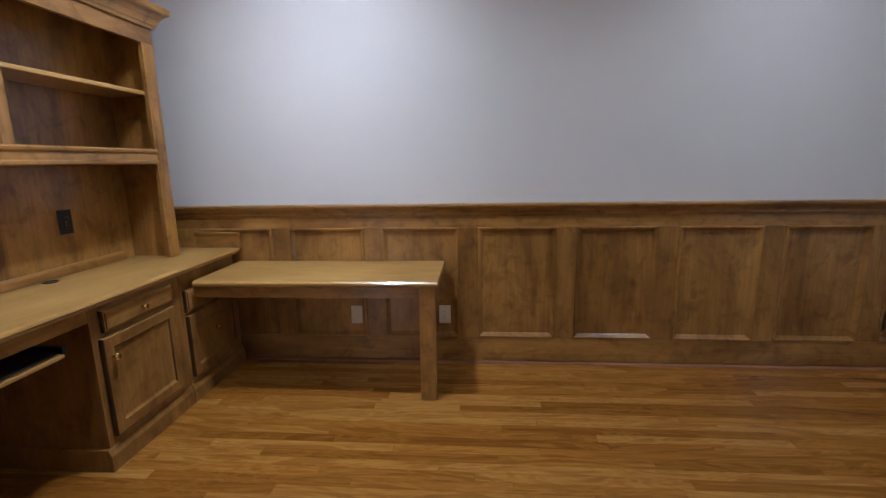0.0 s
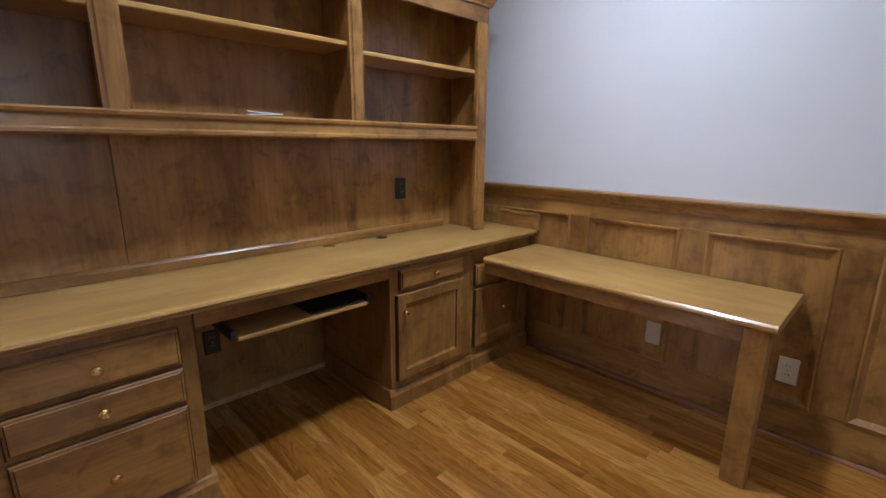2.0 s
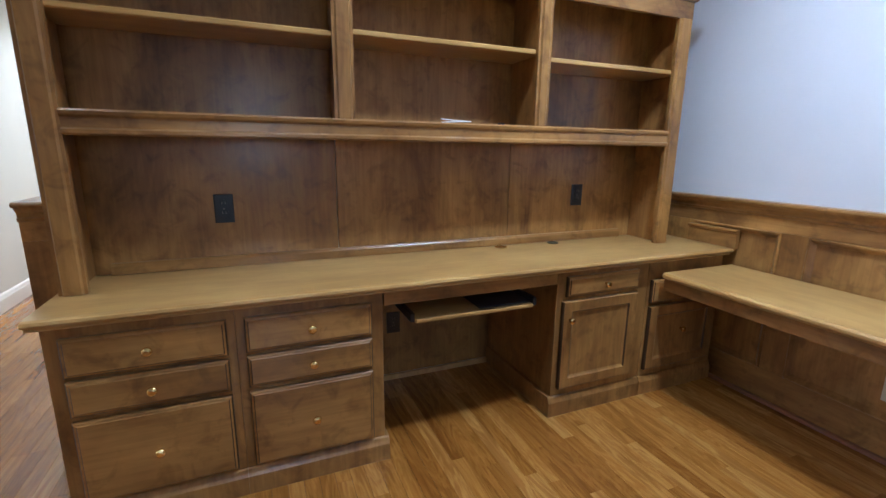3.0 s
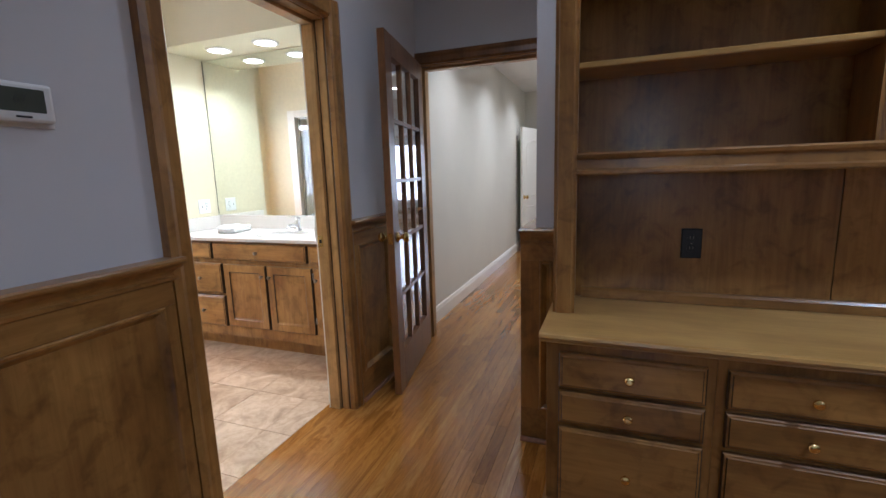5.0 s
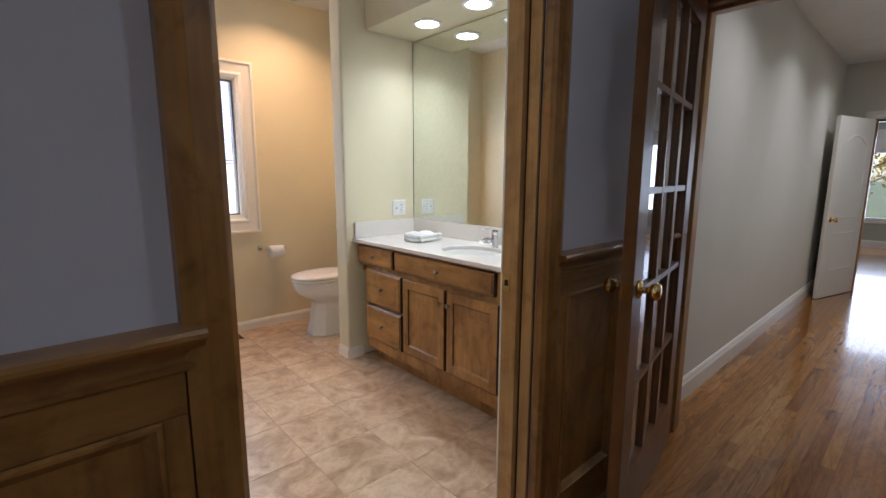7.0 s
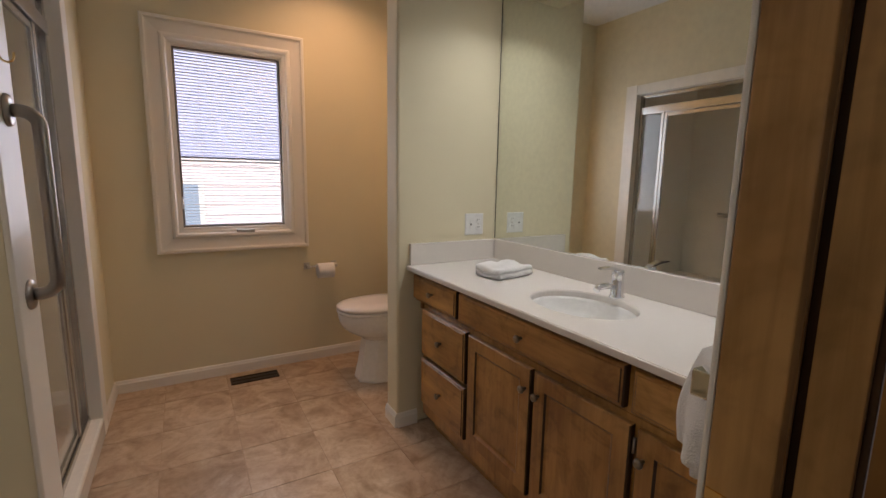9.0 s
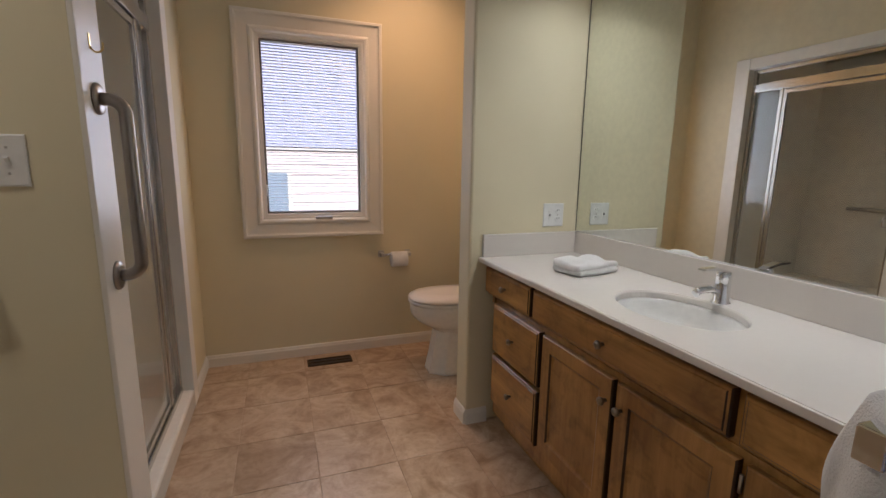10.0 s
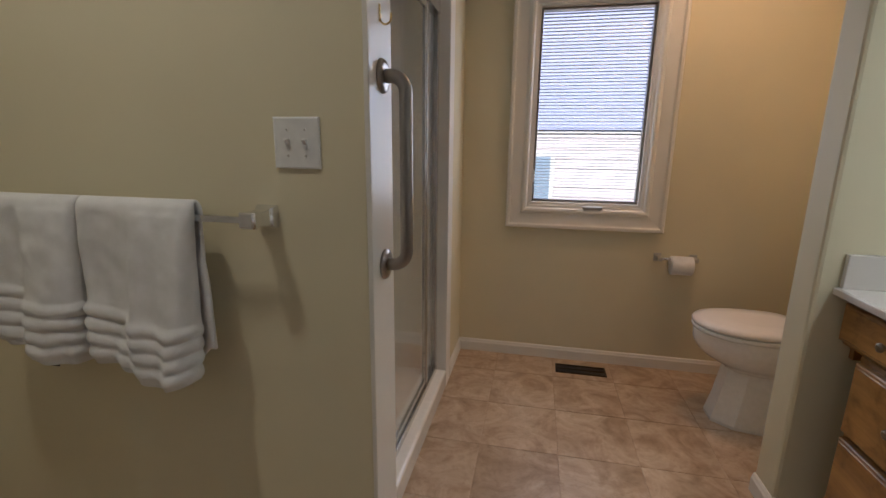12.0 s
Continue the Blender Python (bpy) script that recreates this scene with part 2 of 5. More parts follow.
def panel_loft(bm, x0, x1, z0, z1, steps, close=True, back=None):
    """Nested rectangles in the x-z plane: steps of (inset, y), joined into a moulded panel."""
    rings = [[bm.verts.new(p) for p in ((x0 + i, y, z0 + i), (x1 - i, y, z0 + i), (x1 - i, y, z1 - i), (x0 + i, y, z1 - i))] for i, y in steps]
    for a, b in zip(rings, rings[1:]):
        for k in range(4):
            bm.faces.new((a[k], a[(k + 1) % 4], b[(k + 1) % 4], b[k]))
    if close:
        bm.faces.new(rings[-1])
    if back is not None:
        box(bm, x0, x1, steps[0][1], back, z0, z1)


def lathe(bm, profile, centre=(0, 0, 0), axis="z", n=20, squash=1.0, caps=True):
    """Turns a profile of (radius, height) round an axis through the centre."""
    rings = []
    for r, h in profile:
        ring = []
        for k in range(n):
            a = 2 * math.pi * k / n
            c, s = r * math.cos(a), r * math.sin(a) * squash
            p = {"z": (c, s, h), "y": (c, h, s), "x": (h, c, s)}[axis]
            ring.append(bm.verts.new(Vector(centre) + Vector(p)))
        rings.append(ring)
    for a, b in zip(rings, rings[1:]):
        for k in range(n):
            bm.faces.new((a[k], a[(k + 1) % n], b[(k + 1) % n], b[k])).smooth = True
    if caps:
        bm.faces.new(rings[0][::-1])
        bm.faces.new(rings[-1])


def tube(bm, points, r, n=10, smooth=True):
    pts = [Vector(p) for p in points]
    up, rings = Vector((0.13, 0.31, 0.94)), []
    for i, p in enumerate(pts):
        d = (pts[min(i + 1, len(pts) - 1)] - pts[max(i - 1, 0)]).normalized()
        u = d.cross(up).normalized()
        v = d.cross(u)
        rings.append([bm.verts.new(p + r * (math.cos(2 * math.pi * k / n) * u + math.sin(2 * math.pi * k / n) * v)) for k in range(n)])
    for a, b in zip(rings, rings[1:]):
        for k in range(n):
            bm.faces.new((a[k], a[(k + 1) % n], b[(k + 1) % n], b[k])).smooth = smooth
    bm.faces.new(rings[0][::-1])
    bm.faces.new(rings[-1])


def arc(c, r, a0, a1, n, plane):
    """Points on an arc, degrees, in a plane given by two axes."""
    u, v = (Vector(p) for p in plane)
    return [Vector(c) + r * (math.cos(radians(a0 + (a1 - a0) * i / n)) * u + math.sin(radians(a0 + (a1 - a0) * i / n)) * v) for i in range(n + 1)]


def mesh(name, bm, mat):
    bmesh.ops.recalc_face_normals(bm, faces=bm.faces)
    me = bpy.data.meshes.new(name)
    bm.to_mesh(me)
    bm.free()
    me.materials.append(mat)
    return me


def part(name, bm, mat, parent=None, label="", m=None):
    ob = new(name, mesh(name, bm, mat))
    if m is not None:
        ob.matrix_basis = m
    ob.parent = parent
    if label:
        ob["label"] = label
    return ob


def stand(name, m, label, category, group=""):
    ob = tagged(new(name), label, category, group)
    ob.matrix_basis = m
    return ob


def setting(name, bm, mat, label, category, m=None):
    return tagged(part(name, bm, mat, None, "", m), label, category, "", "structure")


def solid(*boxes, b=0.0):
    bm = bmesh.new()
    for q in boxes:
        box(bm, *q, b=b)
    return bm


# ---- the large structure ----
H = 2.74
NY, SY, SBATH = 2.79, -1.30, -1.425      # the office's north and south walls, and the south wall's bathroom side
setting("wall_north", solid((-2.25, 3.40, NY, NY + 0.14, 0, H)), PLASTER, "cool white painted wall above stained wainscot", "wall")
setting("wall_east", solid((3.32, 3.46, SY, 0.2, 0, H), (3.32, 3.46, 0.8, NY, 0, H), (3.32, 3.46, 0.2, 0.8, 0, 1.0), (3.32, 3.46, 0.2, 0.8, 2.1, H)), PLASTER, "cool white painted wall with a window opening", "wall")
setting("wall_west", solid((-2.25, -2.08, -0.16, NY, 0, H), (-2.08, -1.954, -0.28, -0.16, 0, H), (-3.03, -2.08, -0.28, -0.16, 0, H)), PLASTER, "cool white wall behind the bookcase, ending at the passage", "wall")
setting("wall_south", solid((-1.02, 3.46, SBATH, SY, 0, H), (-1.920, -1.02, SBATH, SY, 2.05, H), (-3.15, -1.920, SBATH, SY, 0, H)), PLASTER, "cool white painted wall with a door opening", "wall")
setting("wall_passage", solid((-3.15, -3.03, -0.36, 0.0, 0, H), (-3.15, -3.03, SY, -0.36, 2.045, H)), PLASTER, "cool white wall over the passage opening", "wall")
setting("ceiling_office", solid((-3.15, 3.46, SBATH, NY + 0.14, H, H + 0.1)), CEIL, "plain white ceiling of the office", "ceiling")
# hall
HY = -1.38
setting("wall_hall_south", solid((-7.70, -3.15, HY - 0.12, HY, 0, H)), HALLPAINT, "long cream wall of the hallway", "wall")
setting("wall_hall_north", solid((-7.70, -3.15, -0.10, 0.04, 0, H)), HALLPAINT, "cream wall of the hallway", "wall")
setting("wall_hall_end", solid((-7.82, -7.70, HY - 0.12, -1.08, 0, H), (-7.82, -7.70, -0.24, 0.04, 0, H), (-7.82, -7.70, -1.08, -0.24, 1.94, H)), HALLPAINT, "cream wall with a doorway at the hallway's end", "wall")
setting("ceiling_hall", solid((-7.82, -3.15, HY - 0.12, 0.04, 2.56, 2.66)), CEIL, "white hallway ceiling with recessed lights", "ceiling")
# far room
setting("wall_far_side", solid((-12.66, -7.82, -3.2, -3.06, 0, H), (-12.66, -7.82, 1.5, 1.64, 0, H), (-7.82, -7.76, -3.2, HY - 0.12, 0, H), (-7.82, -7.76, 0.04, 1.64, 0, H)), HALLPAINT, "pale walls of the far room", "wall")
setting("ceiling_far", solid((-12.7, -7.82, -3.2, 1.64, 2.56, 2.66)), CEIL, "white ceiling of the far room", "ceiling")
# bathroom
BY, BX = -4.33, -2.94     # its back wall and its mirror wall
setting("wall_bath_back", solid((BX - 0.14, -2.03, BY - 0.14, BY, 0, H), (-1.40, 0.60, BY - 0.14, BY, 0, H), (-2.03, -1.40, BY - 0.14, BY, 0, 0.97), (-2.03, -1.40, BY - 0.14, BY, 2.06, H)), CREAM, "cream bathroom wall with a window", "wall")
setting("wall_bath_west", solid((BX - 0.14, BX, BY, SBATH, 0, H)), CREAM, "cream bathroom wall behind the mirror", "wall")
setting("wall_partition", solid((BX, -2.335, -3.34, -3.205, 0, H), b=0.012), CREAM, "cream partition between vanity and toilet", "wall")
setting("wall_towel", solid((-1.05, 0.46, -2.76, -2.615, 0, H)), CREAM, "cream wall that holds the towel bar", "wall")
setting("wall_bath_east", solid((0.46, 0.60, BY, SBATH, 0, H)), CREAM, "cream bathroom end wall", "wall")
setting("wall_shower_end", solid((-1.0, 0.46, BY, -3.93, 0, H), (-1.0, -0.86, -3.93, -2.76, 2.13, H)), CREAM, "cream wall between shower and window", "wall")
setting("soffit", solid((BX, -2.53, -3.205, SBATH, 2.27, H)), CREAM, "cream soffit above the vanity", "ceiling")
setting("ceiling_bath", solid((BX - 0.14, 0.60, BY - 0.14, SBATH, H, H + 0.1)), CEIL, "white bathroom ceiling", "ceiling")
# floors
floor = setting("floor", solid((-12.7, 3.46, SBATH + 0.0, NY + 0.14, -0.12, -0.012), (-12.7, -3.1, -3.2, SBATH + 0.0, -0.12, -0.012)), SUBFLOOR, "honey oak strip floor with a satin finish", "floor")
bath_floor = setting("floor_bath", solid((BX - 0.14, 0.60, BY - 0.14, SBATH, -0.12, -0.0030)), GROUT, "mottled beige stone tile floor", "floor")


def wainscot(name, m, panels, x0, x1, top=1.01, zt=0.868, over=(0.0, 0.0)):
    """Stained frame and panel wainscot in a wall's own plane; its face looks to -y. panels: their edges along the wall."""
    root = stand(name, m, "stained maple wainscot with framed panels", "wainscot")
    root["kind"] = "structure"
    zb = 0.172
    bm = solid((x0, x1, -0.012, -0.002, 0.0, top - 0.03))
    part("backing", bm, OAK_Z, root)
    part("top_rail", solid((x0, x1, -0.030, -0.012, zt, top - 0.05), b=0.002), OAK_X, root)
    part("bottom_rail", solid((x0, x1, -0.030, -0.012, 0.02, zb), b=0.002), OAK_X, root)
    edges = [x0] + [v for p in panels for v in p] + [x1]
    for a, b in zip(edges[::2], edges[1::2]):
        if b - a > 0.01:
            part("stile", solid((a, b, -0.0295, -0.012, zb, zt), b=0.002), OAK_Z, root)
    for a, b in panels:
        bm = bmesh.new()
        panel_loft(bm, a, b, zb, zt, [(0.0, -0.0305), (0.004, -0.037), (0.010, -0.037), (0.016, -0.029), (0.026, -0.020), (0.030, -0.016)])
        part("panel", bm, OAK_Z, root)
    bm = bmesh.new()
    prism(bm, [(0, top - 0.075), (-0.034, top - 0.075), (-0.039, top - 0.070), (-0.039, top - 0.061), (-0.033, top - 0.057), (-0.033, top - 0.050), (-0.037, top - 0.040), (-0.046, top - 0.030), (-0.050, top - 0.025), (-0.050, top - 0.020), (-0.066, top - 0.019), (-0.070, top - 0.013), (-0.070, top - 0.006), (-0.064, top), (0, top)], x0 - over[0], x1 + over[1])
    part("chair_rail", bm, OAK_X, root)
    bm = bmesh.new()
    prism(bm, [(-0.012, 0), (-0.044, 0), (-0.044, 0.006), (-0.040, 0.012), (-0.033, 0.016), (-0.012, 0.016)], x0, x1)
    part("shoe_moulding", bm, SHOE, root, "pale reddish shoe moulding")
    return root


wainscot("wainscot_north", pose(0, NY, 0), [(0.095 + 0.581 * k, 0.562 + 0.581 * k) for k in range(-3, 6)], -1.95, 3.31)
wainscot("wainscot_south", pose(0, SY, 0, 0, 0, 180), [(-3.1, -2.5), (-2.35, -1.75), (-1.6, -1.0), (-0.85, -0.25), (-0.10, 0.33), (0.41, 0.895)], -3.30, 0.933, 1.055, 0.905, (0, 0.030))
wainscot("wainscot_door_side", pose(0, SY, 0, 0, 0, 180), [(2.05, 2.41), (2.50, 2.90)], 2.008, 2.94, 1.055, 0.915, (0.030, 0))
wainscot("wainscot_passage_end", pose(-1.954, 0, 0, 0, 0, 90), [(-0.26, -0.20)], -0.345, -0.165, 1.037, 0.89)
wainscot("wainscot_passage_side", pose(0, -0.28, 0), [(-2.86, -2.50), (-2.42, -2.04)], -2.99, -1.956, 1.037, 0.89)


def casing(name, m, x0, x1, top, width, depth, face, wood_mat, label, jamb=True):
    """Casing round an opening from x0 to x1, with its jamb going back through the wall (to +y)."""
    root = stand(name, m, label, "door frame")
    root["kind"] = "structure"
    prof = [(0.0, 0.0), (0.0, -face * 0.7), (0.012, -face), (width * 0.55, -face * 0.92), (width * 0.75, -face * 1.1), (width, -face * 0.9), (width, 0.0)]
    for s, a in ((-1, x0), (1, x1)):
        bm = bmesh.new()
        prism(bm, [(a + s * u, v) for u, v in prof], 0, top + width, "z")
        part("side_casing", bm, wood_mat, root)
    bm = bmesh.new()
    prism(bm, [(v, top + u) for u, v in prof], x0, x1)
    part("head_casing", bm, wood_mat, root)
    if jamb:
        for s, a in ((1, x0), (-1, x1)):
            part("jamb", solid((a, a + s * 0.007, 0.007, depth * 0.40, 0, top), (a, a + s * 0.007, depth * 0.48, depth, 0, top), b=0.001), JAMB_Z, root)
            # dark backing strips paint the shade inside the jamb's gaps
            part("dark_gap", solid((a, a + s * 0.0015, 0.001, 0.0068, 0, top), (a, a + s * 0.0015, depth * 0.402, depth * 0.478, 0, top)), SHADEGRAIN, root, "dark strip standing in for shade between the jamb boards")
            part("door_stop", solid((a + s * 0.0072, a + s * 0.024, depth * 0.48, depth, 0, top - 0.0245), b=0.002), JAMB_Z, root)
        part("head_jamb", solid((x0 + 0.0075, x1 - 0.0075, 0.001, depth, top - 0.007, top), b=0.001), JAMB_Z, root)
        part("head_stop", solid((x0 + 0.0075, x1 - 0.0075, depth * 0.48, depth, top - 0.024, top - 0.0072), b=0.002), JAMB_Z, root)
    return root


door_1 = casing("door_1", pose(0, SY, 0, 0, 0, 180), 1.020, 1.920, 2.05, 0.085, 0.1185, 0.038, OAK_Z, "stained wood casing of the bathroom doorway")
casing("door_2", pose(-3.03, 0, 0, 0, 0, 90), -1.285, -0.36, 2.045, 0.078, 0.12, 0.03, DOORWOOD, "dark stained casing of the passage opening")
for s, a in ((1, 1.020), (-1, 1.920)):
    part("jamb_edge", solid((a, a + s * 0.024, 0.1188, 0.1268, 0, 2.05), b=0.003), TRIM, door_1, "white painted edge towards the bathroom")
bm = solid((-0.001, 0.001, -0.013, 0.016, -0.030, -0.010), (-0.001, 0.001, -0.013, 0.016, 0.010, 0.030), (-0.001, 0.001, -0.013, -0.008, -0.010, 0.010), (-0.001, 0.001, 0.007, 0.016, -0.010, 0.010))
plate = part("strike_plate", bm, BRASS, door_1, "brass strike plate", pose(1.920 - 0.0251, 0.100, 0.954))
part("latch_hole", solid((0.0002, 0.0008, -0.0078, 0.0068, -0.0098, 0.0098)), BLACK, plate)
for z in (-0.021, 0.021):
    bm = bmesh.new()
    lathe(bm, [(0.0035, -0.0012), (0.0030, -0.0018)], (0, 0, 0), "x", 10)
    part("screw", bm, PEWTER, plate, "", pose(0, 0.001, z))


# ---- office: desk and bookcase ----
def knob(parent, at, mat, r=0.016, axis=-1):
    bm = bmesh.new()
    lathe(bm, [(0.006, 0.0), (0.005, 0.010 * axis), (r * 0.75, 0.014 * axis), (r, 0.019 * axis), (r * 0.9, 0.025 * axis), (r * 0.45, 0.029 * axis)], (0, 0, 0), "y", 14)
    return part("knob", bm, mat, parent, "", pose(*at))


def slab(x0, x1, z0, z1, y, depth=0.020):
    """A drawer front with a moulded edge; its face at y looks to -y."""
    bm = bmesh.new()
    panel_loft(bm, x0, x1, z0, z1, [(0.0, y + depth), (0.0, y + 0.008), (0.004, y + 0.004), (0.010, y + 0.003), (0.013, y), (0.016, y)], True)
    return bm


def shaded_end_grain(ob):
    """Darkens a front's sides and underside: end-grain stain with shade put into the colour."""
    ob.data.materials.append(SHADEGRAIN)
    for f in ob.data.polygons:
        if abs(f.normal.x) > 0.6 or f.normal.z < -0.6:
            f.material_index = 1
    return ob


def framed_door(x0, x1, z0, z1, y, rail=0.055):
    bm = bmesh.new()
    panel_loft(bm, x0, x1, z0, z1, [(0.0, y + 0.020), (0.0, y + 0.004), (0.004, y), (rail - 0.006, y), (rail, y + 0.006), (rail + 0.008, y + 0.010)], True)
    return bm


def plinth(bm, x0, x1, y, h=0.10):
    prism(bm, [(y + 0.05, 0), (y - 0.016, 0), (y - 0.016, h - 0.03), (y - 0.010, h - 0.018), (y - 0.006, h - 0.006), (y, h), (y + 0.05, h)], x0, x1)


DESK = pose(-2.075, 0, 0, 0, 0, 90)   # along the west wall; local x is y, the front looks to -y at F
F = -0.635


def desk_unit(label, x0, x1, drawers=(), doors=(), knob_mat=BRASS, sides=(0.0, 0.0)):
    root = stand("desk_cabinet", DESK, label, "cabinet", "desk cabinets along the wall")
    bm = solid((x0, x1, F, -0.004, 0.10, 0.712), b=0.0015)
    plinth(bm, x0 - sides[0], x1 + sides[1], F)
    if sides[1] or sides[0]:
        box(bm, x0 - sides[0], x1 + sides[1], F + 0.05, -0.004, 0.0, 0.098)
    part("body", bm, OAK_Z, root)
    for a, b, z0, z1 in drawers:
        d = shaded_end_grain(part("drawer", slab(a, b, z0, z1, F - 0.022, 0.0215), OAK_Y, root))
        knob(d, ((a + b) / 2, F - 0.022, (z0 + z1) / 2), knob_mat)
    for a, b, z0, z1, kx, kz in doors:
        d = shaded_end_grain(part("door", framed_door(a, b, z0, z1, F - 0.022), OAK_Z, root))
        knob(d, (kx, F - 0.022, kz), knob_mat)
    return root


ROWZ = ((0.550, 0.676), (0.420, 0.536), (0.112, 0.402))
desk_unit("stained maple desk cabinet with three drawers at the open end", -0.160, 0.3565, [(-0.118, 0.330, a, b) for a, b in ROWZ], sides=(0.012, 0))
desk_unit("stained maple desk cabinet with three drawers beside the knee space", 0.357, 0.868, [(0.385, 0.822, a, b) for a, b in ROWZ], sides=(0, 0.016))
desk_unit("stained maple desk cabinet with one drawer above a panelled door", 1.672, 2.215, [(1.720, 2.140, 0.592, 0.686)], [(1.700, 2.140, 0.140, 0.572, 1.738, 0.485)], sides=(0.016, 0))
desk_unit("stained maple desk cabinet half hidden under the desk return", 2.218, 2.742, [(2.235, 2.70, 0.50, 0.62)], [(2.235, 2.70, 0.14, 0.48, 2.46, 0.34)])

top = stand("writing_surface", DESK, "long honey-stained desk top with a rounded front edge", "countertop")
bm = bmesh.new()
prism(bm, [(-0.004, 0.714), (F - 0.030, 0.714), (F - 0.034, 0.719), (F - 0.030, 0.726), (F - 0.044, 0.729), (F - 0.052, 0.738), (F - 0.049, 0.747), (F - 0.038, 0.751), (-0.004, 0.751)], -0.182, 2.745)
part("slab", bm, TOP_Y, top)
part("apron", solid((0.872, 1.668, F - 0.004, F + 0.02, 0.655, 0.712), b=0.002), OAK_Y, top)
bm = bmesh.new()
prism(bm, [(-0.190, 0.753), (-0.208, 0.753), (-0.208, 0.785), (-0.200, 0.795), (-0.190, 0.797)], -0.075, 2.42)
part("backsplash_strip", bm, OAK_Y, top)
for gx, gm in ((1.92, BLACK), (1.60, BRASS)):
    bm = bmesh.new()
    lathe(bm, [(0.030, 0.0), (0.031, 0.003), (0.024, 0.004), (0.022, 0.001)], (0, 0, 0), "z", 20)
    part("cable_grommet", bm, gm, top, "", pose(gx, -0.245, 0.7515))

knee = stand("knee_space_back", DESK, "dark stained back panel of the knee space", "panel")
part("board", solid((0.872, 1.668, -0.02, -0.004, 0.03, 0.712)), OAK_Z, knee)
part("base_strip", solid((0.872, 1.668, -0.034, -0.02, 0.0, 0.03), b=0.003), JAMB_Z, knee)

tray = stand("keyboard_tray", DESK, "pulled-out wooden keyboard tray under the desk top", "tray")
part("shelf", solid((1.00, 1.545, F - 0.01, F + 0.34, 0.566, 0.582), b=0.004), TOP_Y, tray)
part("slide", solid((0.980, 0.998, F + 0.0, F + 0.42, 0.570, 0.606), b=0.003), BLACK, tray)
part("slide", solid((1.548, 1.566, F + 0.0, F + 0.42, 0.570, 0.606), b=0.003), BLACK, tray)
part("mouse_pad", solid((1.29, 1.54, F + 0.01, F + 0.27, 0.583, 0.590), b=0.003), BLACK, tray)

# bookcase on the desk top
BK, FF = -0.190, -0.445     # back board and front face in the desk's frame
hutch = stand("bookcase", DESK, "tall stained maple bookcase on the desk, shelves almost empty", "bookcase")
for a, b in ((-0.145, 0.784), (0.787, 1.664), (1.667, 2.51)):
    part("back_board", solid((a, b, BK, BK + 0.012, 0.753, 2.05), b=0.001), OAK_Z, hutch)
part("side_panel", solid((-0.150, -0.130, FF + 0.02, BK, 0.753, 2.04), b=0.001), OAK_Z, hutch)
part("side_panel", solid((2.50, 2.52, FF + 0.02, BK, 0.753, 2.04), b=0.001), OAK_Z, hutch)


def moulded_stile(a, b, z0, z1):
    bm = bmesh.new()
    box(bm, a, b, FF, FF + 0.02, z0, z1)
    prism(bm, [(a + 0.010, FF), (a + 0.016, FF - 0.008), (b - 0.016, FF - 0.008), (b - 0.010, FF)], z0, z1, "z")
    return bm


for a, b, z0 in ((-0.165, -0.085, 0.753), (2.445, 2.530, 0.753), (0.748, 0.825, 1.347), (1.632, 1.700, 1.347)):
    part("stile", moulded_stile(a, b, z0, 1.885), OAK_Z, hutch)
for a in (0.786, 1.666):
    part("divider", solid((a - 0.010, a + 0.010, FF + 0.02, BK, 1.317, 2.04)), OAK_Z, hutch)
part("bottom_board", solid((-0.130, 2.50, FF + 0.02, BK, 1.297, 1.317)), OAK_Y, hutch)
bm = bmesh.new()
prism(bm, [(FF + 0.02, 1.268), (FF - 0.004, 1.268), (FF - 0.012, 1.274), (FF - 0.012, 1.284), (FF - 0.002, 1.291), (FF - 0.001, 1.322), (FF - 0.010, 1.330), (FF - 0.012, 1.340), (FF - 0.006, 1.347), (FF + 0.02, 1.347)], -0.085, 2.445)
part("lower_rail", bm, OAK_Y, hutch)
for a, b, z in ((-0.128, 0.774, 1.635), (0.798, 1.654, 1.650), (1.678, 2.498, 1.625)):
    bm = bmesh.new()
    prism(bm, [(BK, z), (FF + 0.022, z), (FF + 0.018, z + 0.004), (FF + 0.018, z + 0.017), (FF + 0.022, z + 0.021), (BK, z + 0.021)], a, b)
    part("shelf", bm, TOP_Y, hutch)
part("head_rail", solid((-0.165, 2.530, FF - 0.002, FF + 0.02, 1.885, 1.970), b=0.002), OAK_Y, hutch)
part("top_board", solid((-0.165, 2.530, FF, BK, 2.04, 2.055)), OAK_Y, hutch)
CROWN = [(0.0, 1.965), (-0.010, 1.966), (-0.014, 1.978), (-0.020, 1.985), (-0.030, 2.010), (-0.050, 2.035), (-0.066, 2.045), (-0.070, 2.052), (-0.070, 2.075), (0.0, 2.075)]
bm = bmesh.new()
rings = []
for px, py, sx in ((-0.165, BK, -1), (-0.165, FF - 0.003, -1), (2.530, FF - 0.003, 1), (2.530, BK, 1)):
    front = py < BK
    rings.append([bm.verts.new((px - sx * u, py + (u if front else 0.0), z)) for u, z in CROWN])
for a, b in zip(rings, rings[1:]):
    for k in range(len(CROWN) - 1):
        bm.faces.new((a[k], a[k + 1], b[k + 1], b[k]))
part("crown_moulding", bm, OAK_Y, hutch)

